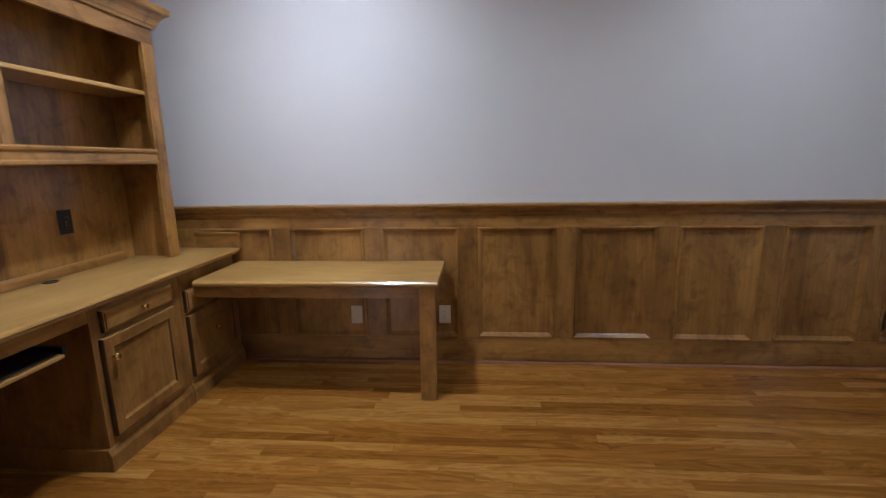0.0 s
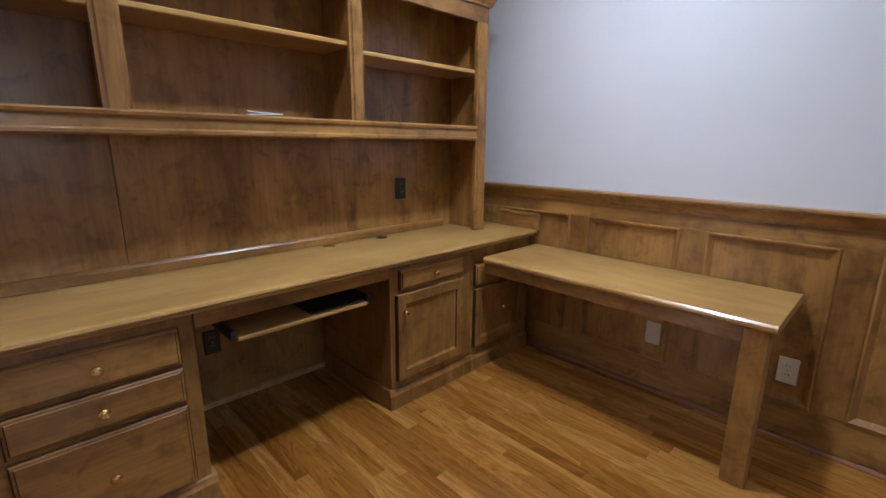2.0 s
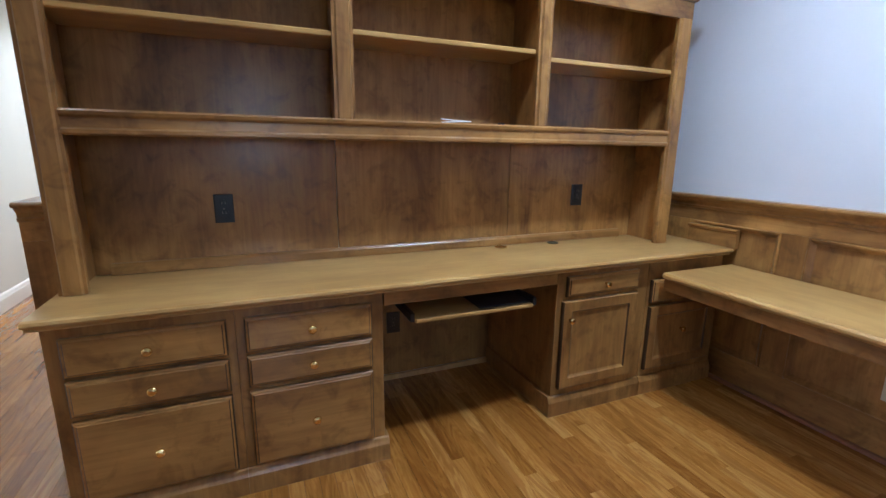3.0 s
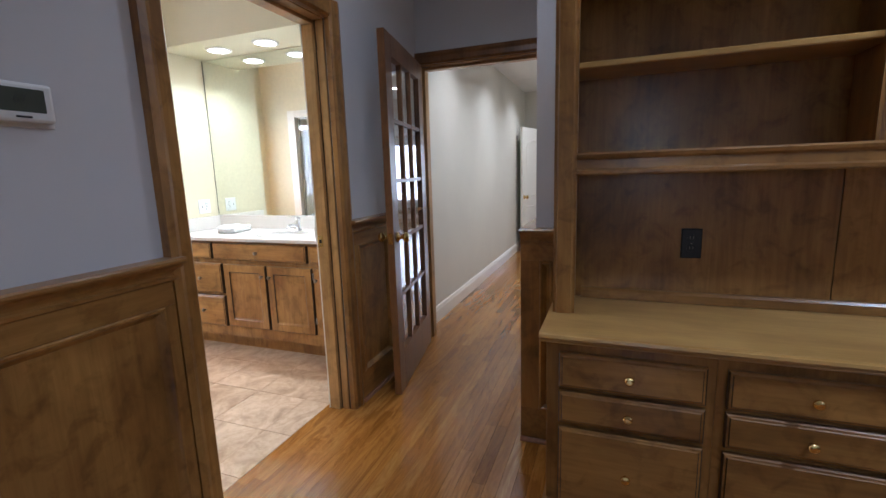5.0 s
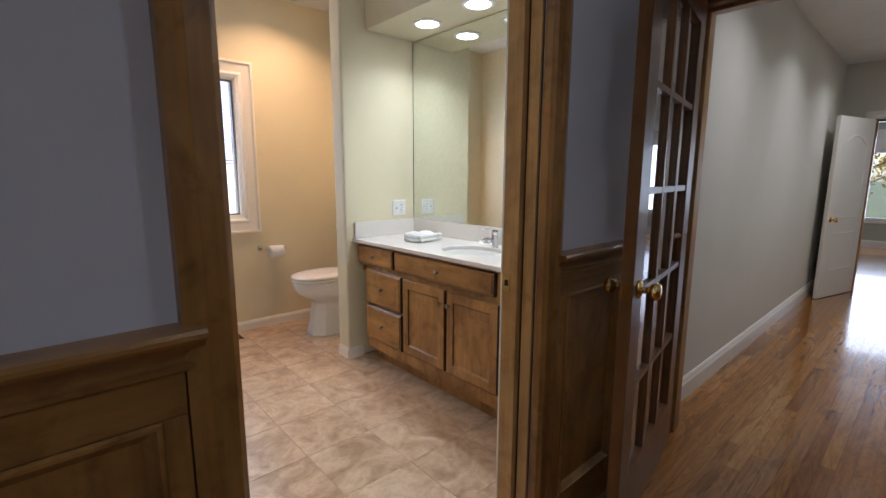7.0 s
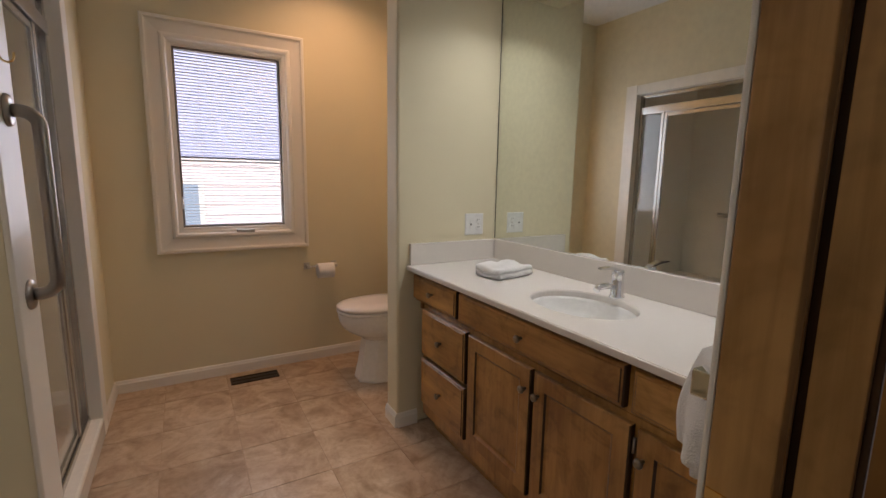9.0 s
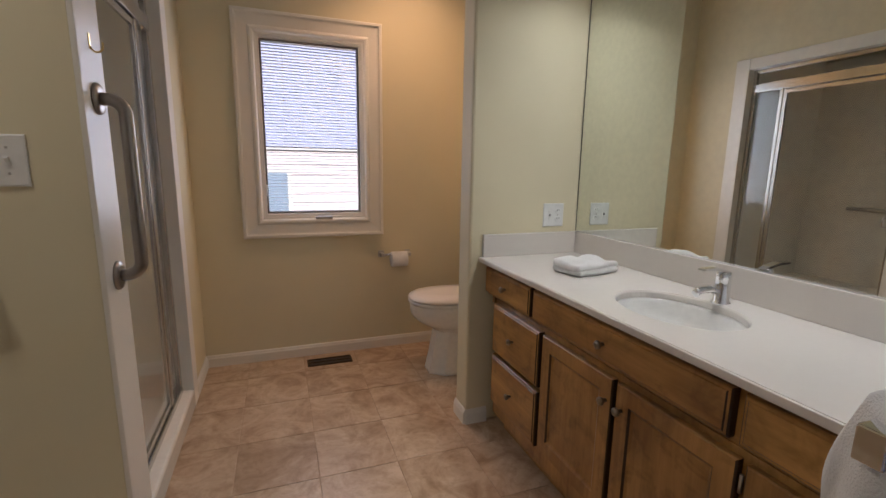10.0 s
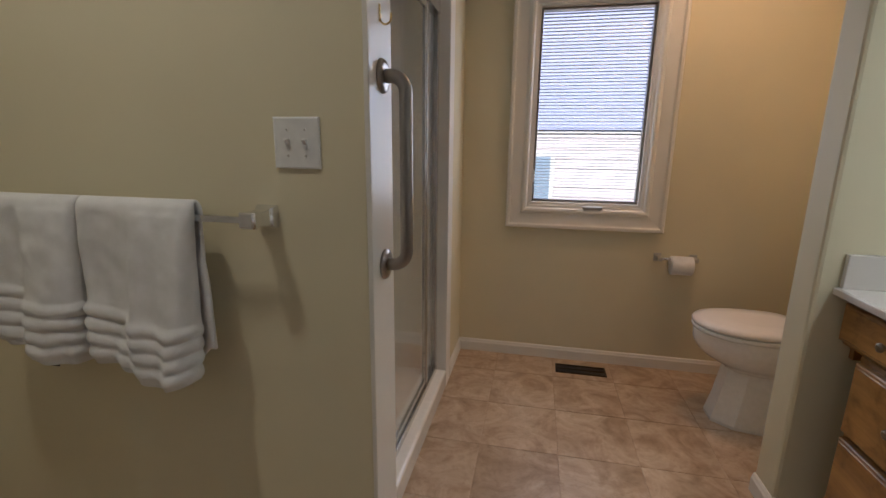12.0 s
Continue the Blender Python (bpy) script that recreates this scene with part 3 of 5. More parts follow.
# return table against the north wall
ret = stand("desk_return", pose(0, 0, 0), "honey-stained desk return on one square leg", "table")
bm = bmesh.new()
prism(bm, [(2.748, 0.626), (2.290, 0.626), (2.282, 0.633), (2.268, 0.637), (2.256, 0.646), (2.256, 0.656), (2.266, 0.665), (2.748, 0.665)], -1.392, -0.107)
part("tabletop", bm, TOP_X, ret)
part("apron", solid((-1.415, -0.140, 2.300, 2.322, 0.565, 0.625), b=0.002), OAK_X, ret)
part("apron", solid((-0.165, -0.143, 2.36, 2.745, 0.565, 0.625), b=0.002), OAK_Y, ret)
part("leg", solid((-0.208, -0.128, 2.290, 2.370, 0.0, 0.6255), b=0.004), OAK_Z, ret)

splash = stand("side_splash", pose(0, 2.755, 0.752), "short stained splash block on the wainscot above the desk", "trim")
bm = bmesh.new()
prism(bm, [(0, 0), (-0.022, 0), (-0.022, 0.078), (-0.030, 0.082), (-0.034, 0.092), (-0.026, 0.098), (0, 0.098)], -1.660, -1.378)
part("block", bm, OAK_X, splash)


def outlet(name, m, mat, label, slots=BLACK, w=0.072, h=0.116, kind="outlet"):
    """A wall plate whose face looks to -y."""
    root = stand(name, m, label, kind)
    bm = bmesh.new()
    panel_loft(bm, -w / 2, w / 2, -h / 2, h / 2, [(0.0, 0.0), (0.0, -0.004), (0.004, -0.006)])
    part("plate", bm, mat, root)
    return root


def duplex(root, mat, slots, x=0.0):
    for z in (-0.020, 0.020):
        bm = bmesh.new()
        lathe(bm, [(0.0165, 0.0), (0.0165, -0.0025), (0.015, -0.003)], (0, 0, 0), "y", 18, 0.84)
        f = part("receptacle", bm, mat, root, "", pose(x, -0.006, z))
        for sx in (-0.006, 0.006):
            part("slot", solid((sx - 0.001, sx + 0.001, -0.0036, -0.0028, -0.001, 0.008)), slots, f)
    bm = bmesh.new()
    lathe(bm, [(0.003, 0.0), (0.003, -0.001)], (0, 0, 0), "y", 8)
    part("screw", bm, PEWTER, root, "", pose(x, -0.006, 0))


for y, z in ((0.330, 0.992), (2.10, 1.002)):
    duplex(outlet("wall_outlet", pose(-2.075 - BK, y, z, 0, 0, 90), BLACK, "black duplex outlet on the bookcase back board"), BLACK, PEWTER)
duplex(outlet("wall_outlet", pose(-2.053, 1.085, 0.33, 0, 0, 90), BLACK, "black outlet on the knee space back panel"), BLACK, PEWTER)
duplex(outlet("wall_outlet", pose(-0.112, NY - 0.016, 0.316), ALMOND, "almond outlet on a wainscot panel"), ALMOND, BLACK)
outlet("wall_plate", pose(-0.672, NY - 0.016, 0.310), ALMOND, "almond blank plate behind the desk return")
duplex(outlet("wall_outlet", pose(2.43, NY - 0.016, 0.30), BLACK, "black outlet on a wainscot panel"), BLACK, PEWTER)

thermo = stand("thermostat", pose(-0.615, SY + 0.001, 1.488, 0, 0, 180), "white digital thermostat reading 67 on the wall", "thermostat")
part("backplate", solid((-0.060, 0.076, -0.004, 0, -0.056, 0.044), b=0.002), WHITEPLASTIC, thermo)
part("case", solid((-0.068, 0.068, -0.030, -0.004, -0.046, 0.046), b=0.008), WHITEPLASTIC, thermo)
scr = part("screen", solid((-0.048, 0.048, -0.0315, -0.029, -0.022, 0.032), b=0.001), SCREEN, thermo)
part("logo", solid((-0.016, 0.016, -0.0308, -0.0295, -0.036, -0.031)), BLACK, thermo)


DIGIT = plain("dim_lcd_digits", (0.030, 0.036, 0.030), 0.4)


def text(name, body, size, m, mat, parent, depth=0.0004):
    cu = bpy.data.curves.new(name, "FONT")
    cu.body, cu.size, cu.extrude, cu.align_x, cu.align_y = body, size, depth, "CENTER", "CENTER"
    tmp = bpy.data.objects.new(name, cu)
    me = bpy.data.meshes.new_from_object(tmp)
    bpy.data.objects.remove(tmp)
    me.materials.append(mat)
    ob = new(name, me)
    ob.matrix_basis = m
    ob.parent = parent
    return ob


text("digits", "67", 0.027, pose(-0.004, -0.0325, 0.006, 90, 0, 0), DIGIT, scr)


# ---- passage and hall ----
def leaf_frame(bm, w, h, t, cols, rows, stile=0.115, top=0.115, bottom=0.24, bar=0.022):
    """Stiles, rails and glazing bars of a glazed door in the x-z plane."""
    box(bm, 0, stile, -t / 2, t / 2, 0, h, b=0.003)
    box(bm, w - stile, w, -t / 2, t / 2, 0, h, b=0.003)
    box(bm, stile, w - stile, -t / 2, t / 2, 0, bottom)
    box(bm, stile, w - stile, -t / 2, t / 2, h - top, h)
    for c in range(1, cols):
        x = stile + (w - 2 * stile) * c / cols
        box(bm, x - bar / 2, x + bar / 2, -t / 2 + 0.004, t / 2 - 0.004, bottom, h - top)
    for r in range(1, rows):
        z = bottom + (h - top - bottom) * r / rows
        box(bm, stile, w - stile, -t / 2 + 0.005, t / 2 - 0.005, z - bar / 2, z + bar / 2)


def round_knob(parent, at, side, mat=BRASS):
    bm = bmesh.new()
    s = side
    lathe(bm, [(0.030, 0), (0.031, 0.005 * s), (0.022, 0.010 * s), (0.011, 0.014 * s), (0.011, 0.030 * s), (0.020, 0.036 * s), (0.028, 0.046 * s), (0.029, 0.056 * s), (0.022, 0.066 * s), (0.008, 0.069 * s)], (0, 0, 0), "y", 20)
    return part("door_knob", bm, mat, parent, "polished brass knob", pose(*at))


# French door, hinged at the passage opening, standing open along the south wall
ANG = math.degrees(math.atan2(0.155, 0.85))
french = stand("french_door", pose(-2.985, -1.265, 0.008, 0, 0, ANG), "dark stained French door with fifteen panes, standing open", "door")
bm = bmesh.new()
leaf_frame(bm, 0.865, 2.03, 0.040, 3, 5)
part("door_frame", bm, DOORWOOD, french)
for c in range(3):
    for r in range(5):
        cw, rh = (0.865 - 0.23) / 3, (2.03 - 0.355) / 5
        p = part("pane", solid((0.115 + c * cw + 0.012, 0.115 + (c + 1) * cw - 0.012, -0.002, 0.002, 0.24 + r * rh + 0.012, 0.24 + (r + 1) * rh - 0.012)), PANE, french)
        p.visible_shadow = False
round_knob(french, (0.80, 0.020, 0.93), 1)
round_knob(french, (0.80, -0.020, 0.93), -1)
part("latch_plate", solid((0.864, 0.866, -0.012, 0.012, 0.90, 0.96)), BRASS, french)

fard = stand("panel_door", pose(-7.69, -1.085, 0.008, 0, 0, -15), "white panelled door standing open at the hall's end", "door")
bm = solid((0, 0.78, -0.018, 0.018, 0, 1.925), b=0.002)
PANEL = [(0.0, 0.0181), (0.012, 0.024), (0.022, 0.014), (0.045, 0.0185), (0.050, 0.0185)]
panel_loft(bm, 0.12, 0.66, 0.29, 0.71, PANEL)
rings = []
for i, y in PANEL:
    top_arch = [(0.12 + i + (0.54 - 2 * i) * k / 12, 1.64 - i + 0.11 * math.sin(math.pi * k / 12)) for k in range(13)]
    rings.append([bm.verts.new((x, y, z)) for x, z in [(0.66 - i, 0.86 + i), (0.12 + i, 0.86 + i)] + top_arch])
for a, b in zip(rings, rings[1:]):
    for k in range(len(a)):
        bm.faces.new((a[k], a[(k + 1) % len(a)], b[(k + 1) % len(a)], b[k]))
bm.faces.new(rings[-1])
part("leaf", bm, TRIM, fard)
round_knob(fard, (0.72, 0.018, 0.86), 1)
casing("door_3", pose(-7.70, 0, 0, 0, 0, 90), -1.08, -0.24, 1.94, 0.085, 0.12, 0.02, TRIM, "white casing of the hall's end doorway")


def baseboard(name, runs, h, t, mat, label):
    """Runs of (x0, y0, x1, y1): the wall's foot, with the room to the left of the way from start to end."""
    for x0, y0, x1, y1 in runs:
        length = math.hypot(x1 - x0, y1 - y0)
        bm = bmesh.new()
        prism(bm, [(0, 0), (t, 0), (t, h * 0.72), (t * 0.72, h * 0.82), (t * 0.6, h * 0.92), (t * 0.25, h), (0, h)], 0, length)
        setting(name, bm, mat, label, "baseboard", pose(x0, y0, 0, 0, 0, math.degrees(math.atan2(y1 - y0, x1 - x0))))


baseboard("baseboard_hall", [(-7.69, HY, -3.16, HY), (-12.5, -3.06, -7.85, -3.06), (-12.54, 1.4, -12.54, -3.0)], 0.135, 0.018, TRIM, "tall white hall baseboard")


def downlight(m, label, r=0.075, energy=6.0, colour=WARM, spread=130):
    root = stand("recessed_light", m, label, "ceiling light", "recessed lights")
    bm = bmesh.new()
    lathe(bm, [(r * 1.28, 0.0), (r * 1.28, -0.005), (r * 1.05, -0.008), (r, -0.004), (r, 0.0)], (0, 0, 0), "z", 28)
    part("trim_ring", bm, TRIM, root)
    bm = bmesh.new()
    lathe(bm, [(r * 0.98, -0.0085), (r * 0.6, -0.012), (r * 0.1, -0.013)], (0, 0, 0), "z", 24)
    part("lens", bm, LAMPGLOW, root, "glowing round lens")
    lo = m.translation
    lamp("downlight_beam", "AREA", look((lo.x, lo.y, lo.z - 0.02), (lo.x, lo.y, 0)), energy, colour, r * 1.8, spread=spread)


for x in (-3.85, -5.25, -6.70):
    downlight(pose(x, -0.75, 2.559), "lit recessed light in the hall ceiling", energy=2.5, colour=(1.0, 0.95, 0.86))
for y in (-2.82, -2.37, -1.92):
    downlight(pose(-2.75, y, 2.269), "lit recessed light in the vanity soffit", energy=1.7, colour=(0.97, 1.0, 0.92))
downlight(pose(-2.30, -3.85, H - 0.001), "lit recessed light above the toilet", energy=5.2, colour=(1.0, 0.58, 0.30))
downlight(pose(-0.45, -2.02, H - 0.001), "lit recessed light inside the bathroom door", energy=4.3, colour=(1.0, 0.90, 0.70))

# this ceiling is out of view; the fourth lamp is added to brighten the passage
for x, y, e in ((-0.72, 1.88, 5.0), (-0.95, 0.75, 1.5), (1.70, 1.90, 2.2), (-1.60, -0.62, 0.85)):
    downlight(pose(x, y, H - 0.001), "lit recessed light placed in the unseen office ceiling", energy=e, colour=(0.88, 0.95, 1.0), spread=150)

# far room: bay of windows
bay = stand("window_2", pose(-12.6, 0, 0, 0, 0, 90), "white bay windows with raised shades above a sill", "window")
bay["kind"] = "structure"
for x0, x1 in ((-2.22, -1.60), (-1.54, -0.92), (-0.86, -0.24), (-0.18, 0.44)):
    for a, b, c, d in ((x0, x0 + 0.05, 0.50, 2.2), (x1 - 0.05, x1, 0.50, 2.2), (x0 + 0.05, x1 - 0.05, 0.50, 0.56), (x0 + 0.05, x1 - 0.05, 2.14, 2.2)):
        part("window_frame", solid((a, b, -0.05, 0.05, c, d), b=0.004), TRIM, bay)
    part("shade", solid((x0 + 0.05, x1 - 0.05, -0.02, -0.015, 1.78, 2.14)), TRIM, bay)
    p = part("pane", solid((x0 + 0.05, x1 - 0.05, 0.0, 0.004, 0.56, 2.14)), PANE, bay)
    p.visible_shadow = False
part("window_sill", solid((-2.3, 0.5, -0.10, -0.05, 0.46, 0.50), b=0.006), TRIM, bay)
setting("wall_far_window", solid((-12.66, -12.54, -3.06, 1.5, 0, 0.50), (-12.66, -12.54, -3.06, 1.5, 2.2, H), (-12.66, -12.54, -3.06, -2.22, 0.50, 2.2), (-12.66, -12.54, 0.44, 1.5, 0.50, 2.2), *[(-12.66, -12.54, y, y + 0.06, 0.50, 2.2) for y in (-1.60, -0.92, -0.24)]), SAGE, "pale green wall under the bay windows", "wall")


cable = stand("charging_cable", DESK @ pose(1.28, FF + 0.075, 1.318), "coiled white cable lying on a bookcase shelf", "cable")
bm = bmesh.new()
tube(bm, [(0.070 * math.cos(a * 0.42), 0.028 * math.sin(a * 0.42), 0.006 + 0.0012 * a) for a in range(38)], 0.0024, 8)
part("cord", bm, WHITEPLASTIC, cable)
plug = stand("power_plug", DESK @ pose(1.50, FF + 0.07, 1.318), "small dark plug on a bookcase shelf", "plug")
part("body", solid((-0.014, 0.014, -0.012, 0.012, 0.0, 0.040), b=0.004), BLACK, plug)


# ---- bathroom ----
WX = -1.715
win = stand("window_1", pose(WX, BY, 0, 0, 0, 180), "white cased casement window with lowered blinds", "window")
win["kind"] = "structure"
bm = bmesh.new()
WP = [(0.0, 0.0), (0.0, -0.028), (0.005, -0.032), (0.018, -0.032), (0.026, -0.022), (0.034, -0.020), (0.086, -0.015), (0.092, -0.022), (0.102, -0.027), (0.114, -0.025), (0.122, -0.016), (0.135, -0.014), (0.135, 0.0)]


def window_casing(x0, x1, z0, z1):
    """A mitred casing: the outline shrinks inwards along its profile."""
    rings = []
    for i, y in WP:
        rings.append([bm.verts.new(p) for p in ((x0 + i, y, z0 + i), (x1 - i, y, z0 + i), (x1 - i, y, z1 - i), (x0 + i, y, z1 - i))])
    for a, b in zip(rings, rings[1:]):
        for k in range(4):
            bm.faces.new((a[k], a[(k + 1) % 4], b[(k + 1) % 4], b[k]))


window_casing(-0.445, 0.445, 0.832, 2.192)
part("casing", bm, TRIM, win)
for a, b, c, d in ((-0.314, -0.298, 0.964, 2.06), (0.298, 0.314, 0.964, 2.06), (-0.298, 0.298, 0.964, 0.984), (-0.298, 0.298, 2.044, 2.06)):
    part("jamb_liner", solid((a, b, -0.004, 0.125, c, d)), TRIM, win)
for a, b, c, d in ((-0.298, -0.286, 0.984, 2.044), (0.286, 0.298, 0.984, 2.044), (-0.286, 0.286, 0.984, 0.996), (-0.286, 0.286, 2.032, 2.044)):
    part("sash", solid((a, b, 0.022, 0.055, c, d), b=0.002), PEWTER, win, "thin dark metal sash edge")
p = part("pane", solid((-0.288, 0.288, 0.058, 0.062, 0.99, 2.04)), PANE, win)
p.visible_shadow = False
for k in range(58):
    z = 0.999 + k * 0.0178
    bm = bmesh.new()
    prism(bm, [(0.030, z + 0.0014), (0.038, z + 0.0010), (0.0455, z - 0.0016), (0.0455, z - 0.0022), (0.038, z + 0.0004), (0.030, z + 0.0008)], -0.284, 0.284)
    part("blind_slat", bm, BLIND, win)
for x in (-0.17, 0.17):
    part("ladder_cord", solid((x - 0.0008, x + 0.0008, 0.0285, 0.0295, 0.995, 2.035)), WHITEPLASTIC, win)
part("crank_handle", solid((-0.005, 0.105, -0.030, -0.006, 0.948, 0.968), b=0.006), STEEL, win, "folded metal crank handle")
part("latch", solid((-0.302, -0.290, -0.006, 0.02, 1.10, 1.17), b=0.003), WHITEPLASTIC, win)
baseboard("baseboard_bath", [(BX + 0.005, BY, -1.0, BY), (-1.0, BY + 0.012, -1.0, -3.945), (-2.45, -3.205, -2.335, -3.205), (-2.335, -3.20, -2.335, -3.335)], 0.078, 0.013, TRIM, "low white bathroom baseboard")

# vanity
VAN = pose(BX, 0, 0, 0, 0, 90)     # local x is y, the front looks to -y
VF = -0.500
van = stand("vanity_cabinet", VAN, "stained maple vanity with drawers and panelled doors", "vanity")
bm = solid((-3.200, SBATH - 0.005, VF, VF + 0.025, 0.688, 0.845), (-3.108, SBATH - 0.005, VF, VF + 0.025, 0.105, 0.687), b=0.001)
box(bm, -3.108, SBATH - 0.005, VF + 0.026, -0.004, 0.105, 0.640)
box(bm, -3.200, -3.180, VF + 0.026, -0.004, 0.640, 0.845)
box(bm, -3.108, SBATH - 0.005, VF + 0.07, -0.004, 0.0, 0.105)
part("body", bm, VAN_Z, van)
for a, b, z0, z1 in ((-3.186, -2.770, 0.706, 0.828), (-3.090, -2.690, 0.440, 0.671), (-3.090, -2.690, 0.182, 0.420), (-2.752, -1.911, 0.704, 0.826), (-1.885, -1.490, 0.704, 0.826)):
    d = shaded_end_grain(part("drawer", slab(a, b, z0, z1, VF - 0.028, 0.0275), VAN_Y, van))
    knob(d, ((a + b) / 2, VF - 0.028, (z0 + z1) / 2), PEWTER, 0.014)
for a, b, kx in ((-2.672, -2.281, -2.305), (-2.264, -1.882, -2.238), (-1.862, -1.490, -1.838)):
    d = shaded_end_grain(part("door", framed_door(a, b, 0.190, 0.668, VF - 0.022, 0.060), VAN_Z, van))
    knob(d, (kx, VF - 0.022, 0.590), PEWTER, 0.014)
for z in (0.27, 0.59):
    bm = bmesh.new()
    lathe(bm, [(0.005, 0.0), (0.005, 0.045)], (0, 0, 0), "z", 8)
    part("hinge", bm, STEEL, van, "", pose(-1.874, VF - 0.012, z))

# countertop with an oval hole for the basin
SX, SYY, SA, SB = -2.290, -0.285, 0.205, 0.160      # centre along the wall, out from it, half axes
counter = stand("stone_counter", VAN, "white cultured-stone vanity top with splashes", "countertop")
bm = bmesh.new()
x0, x1, y0, y1, zt, zb = -3.203, SBATH - 0.002, -0.548, -0.003, 0.872, 0.846
angs = sorted([2 * math.pi * k / 64 for k in range(64)] + [math.atan2(y - SYY, x - SX) % (2 * math.pi) for x in (x0, x1) for y in (y0, y1)])
hole, edge = [], []
for a in angs:
    c, s = math.cos(a), math.sin(a)
    t = min([(x1 - SX) / c if c > 1e-9 else 1e9, (x0 - SX) / c if c < -1e-9 else 1e9, (y1 - SYY) / s if s > 1e-9 else 1e9, (y0 - SYY) / s if s < -1e-9 else 1e9])
    r = 1 / math.sqrt((c / SA) ** 2 + (s / SB) ** 2)
    hole.append((SX + r * c, SYY + r * s))
    edge.append((SX + t * c, SYY + t * s))
loops = []
for pts, z in ((hole, zb), (hole, zt - 0.006), ([(SX + (x - SX) * 1.022, SYY + (y - SYY) * 1.022) for x, y in hole], zt), (edge, zt), (edge, zb)):
    loops.append([bm.verts.new((x, y, z)) for x, y in pts])
for a, b in zip(loops, loops[1:] + loops[:1]):
    for k in range(len(angs)):
        bm.faces.new((a[k], a[(k + 1) % len(angs)], b[(k + 1) % len(angs)], b[k]))
part("slab", bm, COUNTER, counter)
part("front_lip", solid((x0, x1, -0.556, -0.548, 0.849, 0.8715), b=0.003), COUNTER, counter)
part("back_splash", solid((x0, x1, -0.020, -0.003, 0.872, 0.982), b=0.003), COUNTER, counter)
part("side_splash", solid((x0, x0 + 0.018, -0.540, -0.021, 0.872, 0.982), b=0.003), COUNTER, counter)
bowl = stand("basin", VAN @ pose(SX, SYY, 0.006), "white oval undermount basin set in the vanity top", "sink")
bm = bmesh.new()
lathe(bm, [(0.230, 0.838), (0.206, 0.840), (0.200, 0.828), (0.188, 0.790), (0.160, 0.745), (0.110, 0.722), (0.030, 0.716), (0.022, 0.714), (0.022, 0.700), (0.120, 0.706), (0.185, 0.740), (0.215, 0.800), (0.230, 0.838)], (0, 0, 0), "z", 48, SB / SA, False)
part("bowl", bm, PORCELAIN, bowl)
bm = bmesh.new()
lathe(bm, [(0.021, 0.7165), (0.019, 0.7195), (0.006, 0.7200)], (0, 0, 0), "z", 20)
part("drain", bm, CHROME, bowl, "chrome drain")

tap = stand("faucet", VAN @ pose(-2.285, -0.105, 0.872), "chrome single-lever faucet behind the basin", "faucet")
bm = bmesh.new()
lathe(bm, [(0.030, 0.0), (0.029, 0.006), (0.024, 0.010), (0.0225, 0.085), (0.024, 0.095), (0.020, 0.104), (0.006, 0.108)], (0, 0, 0), "z", 24)
part("column", bm, CHROME, tap)
bm = bmesh.new()
tube(bm, [(0, -0.012, 0.040), (0, -0.060, 0.052), (0, -0.105, 0.050), (0, -0.118, 0.040)], 0.0125, 14)
part("spout", bm, CHROME, tap)
bm = bmesh.new()
prism(bm, [(0.022, 0.104), (0.0, 0.112), (-0.050, 0.124), (-0.100, 0.122), (-0.100, 0.116), (-0.050, 0.114), (0.0, 0.104)], -0.013, 0.013)
part("lever", bm, CHROME, tap)

mir = stand("wall_mirror", VAN, "large frameless mirror above the vanity splash", "mirror")
part("glass", solid((-3.200, SBATH - 0.007, -0.008, -0.002, 0.985, 2.262)), MIRROR, mir)
part("edge", solid((-3.2035, -3.2005, -0.009, -0.002, 0.985, 2.262)), BLACK, mir, "dark mirror edge")
part("bottom_channel", solid((-3.200, SBATH - 0.007, -0.011, -0.002, 0.9825, 0.9865)), CHROME, mir)


def folded_towel(w, d, h, seed):
    """Layers of a towel folded into a pad, soft at the edges."""
    rng = random.Random(seed)
    bm = bmesh.new()
    n = 2
    for k in range(n):
        z0, z1 = h * k / n - 0.005 * k, h * (k + 1) / n - 0.002
        ox, oy = rng.uniform(-0.006, 0.006), rng.uniform(-0.006, 0.006)
        box(bm, -w / 2 + ox, w / 2 + ox, -d / 2 + oy, d / 2 + oy, z0, z1, b=(z1 - z0) * 0.46, seg=4)
    bmesh.ops.subdivide_edges(bm, edges=[e for e in bm.edges if e.calc_length() > 0.08], cuts=5, use_grid_fill=True)
    for v in bm.verts:
        q = noise.noise_vector(v.co * 14 + Vector((seed, 0, 0)))
        v.co += Vector((q.x * 0.014, q.y * 0.014, q.z * 0.016 * min(1, v.co.z / 0.02)))
    for f in bm.faces:
        f.smooth = True
    return bm


pad = stand("hand_towel", pose(-2.685, -2.790, 0.874, 0, 0, 12), "folded white terry towel on the vanity top", "towel", "white towels")
part("cloth", folded_towel(0.225, 0.155, 0.056, 3), TERRY, pad)

# plates on walls
combo = outlet("wall_outlet", pose(-2.790, -3.2045, 1.068, 0, 0, 180), WHITEPLASTIC, "white outlet and switch plate beside the mirror", w=0.116)
duplex(combo, WHITEPLASTIC, BLACK, 0.024)
bm = solid((-0.030, -0.018, -0.008, -0.005, -0.024, 0.024), b=0.001)
part("switch_frame", bm, WHITEPLASTIC, combo)
part("button", solid((-0.028, -0.020, -0.0095, -0.007, -0.006, 0.004)), BLACK, combo)
sw = outlet("light_switch", pose(-0.881, -2.6145, 1.296, 0, 0, 180), WHITEPLASTIC, "white double toggle switch plate above the towel bar", w=0.118, h=0.120, kind="light switch")
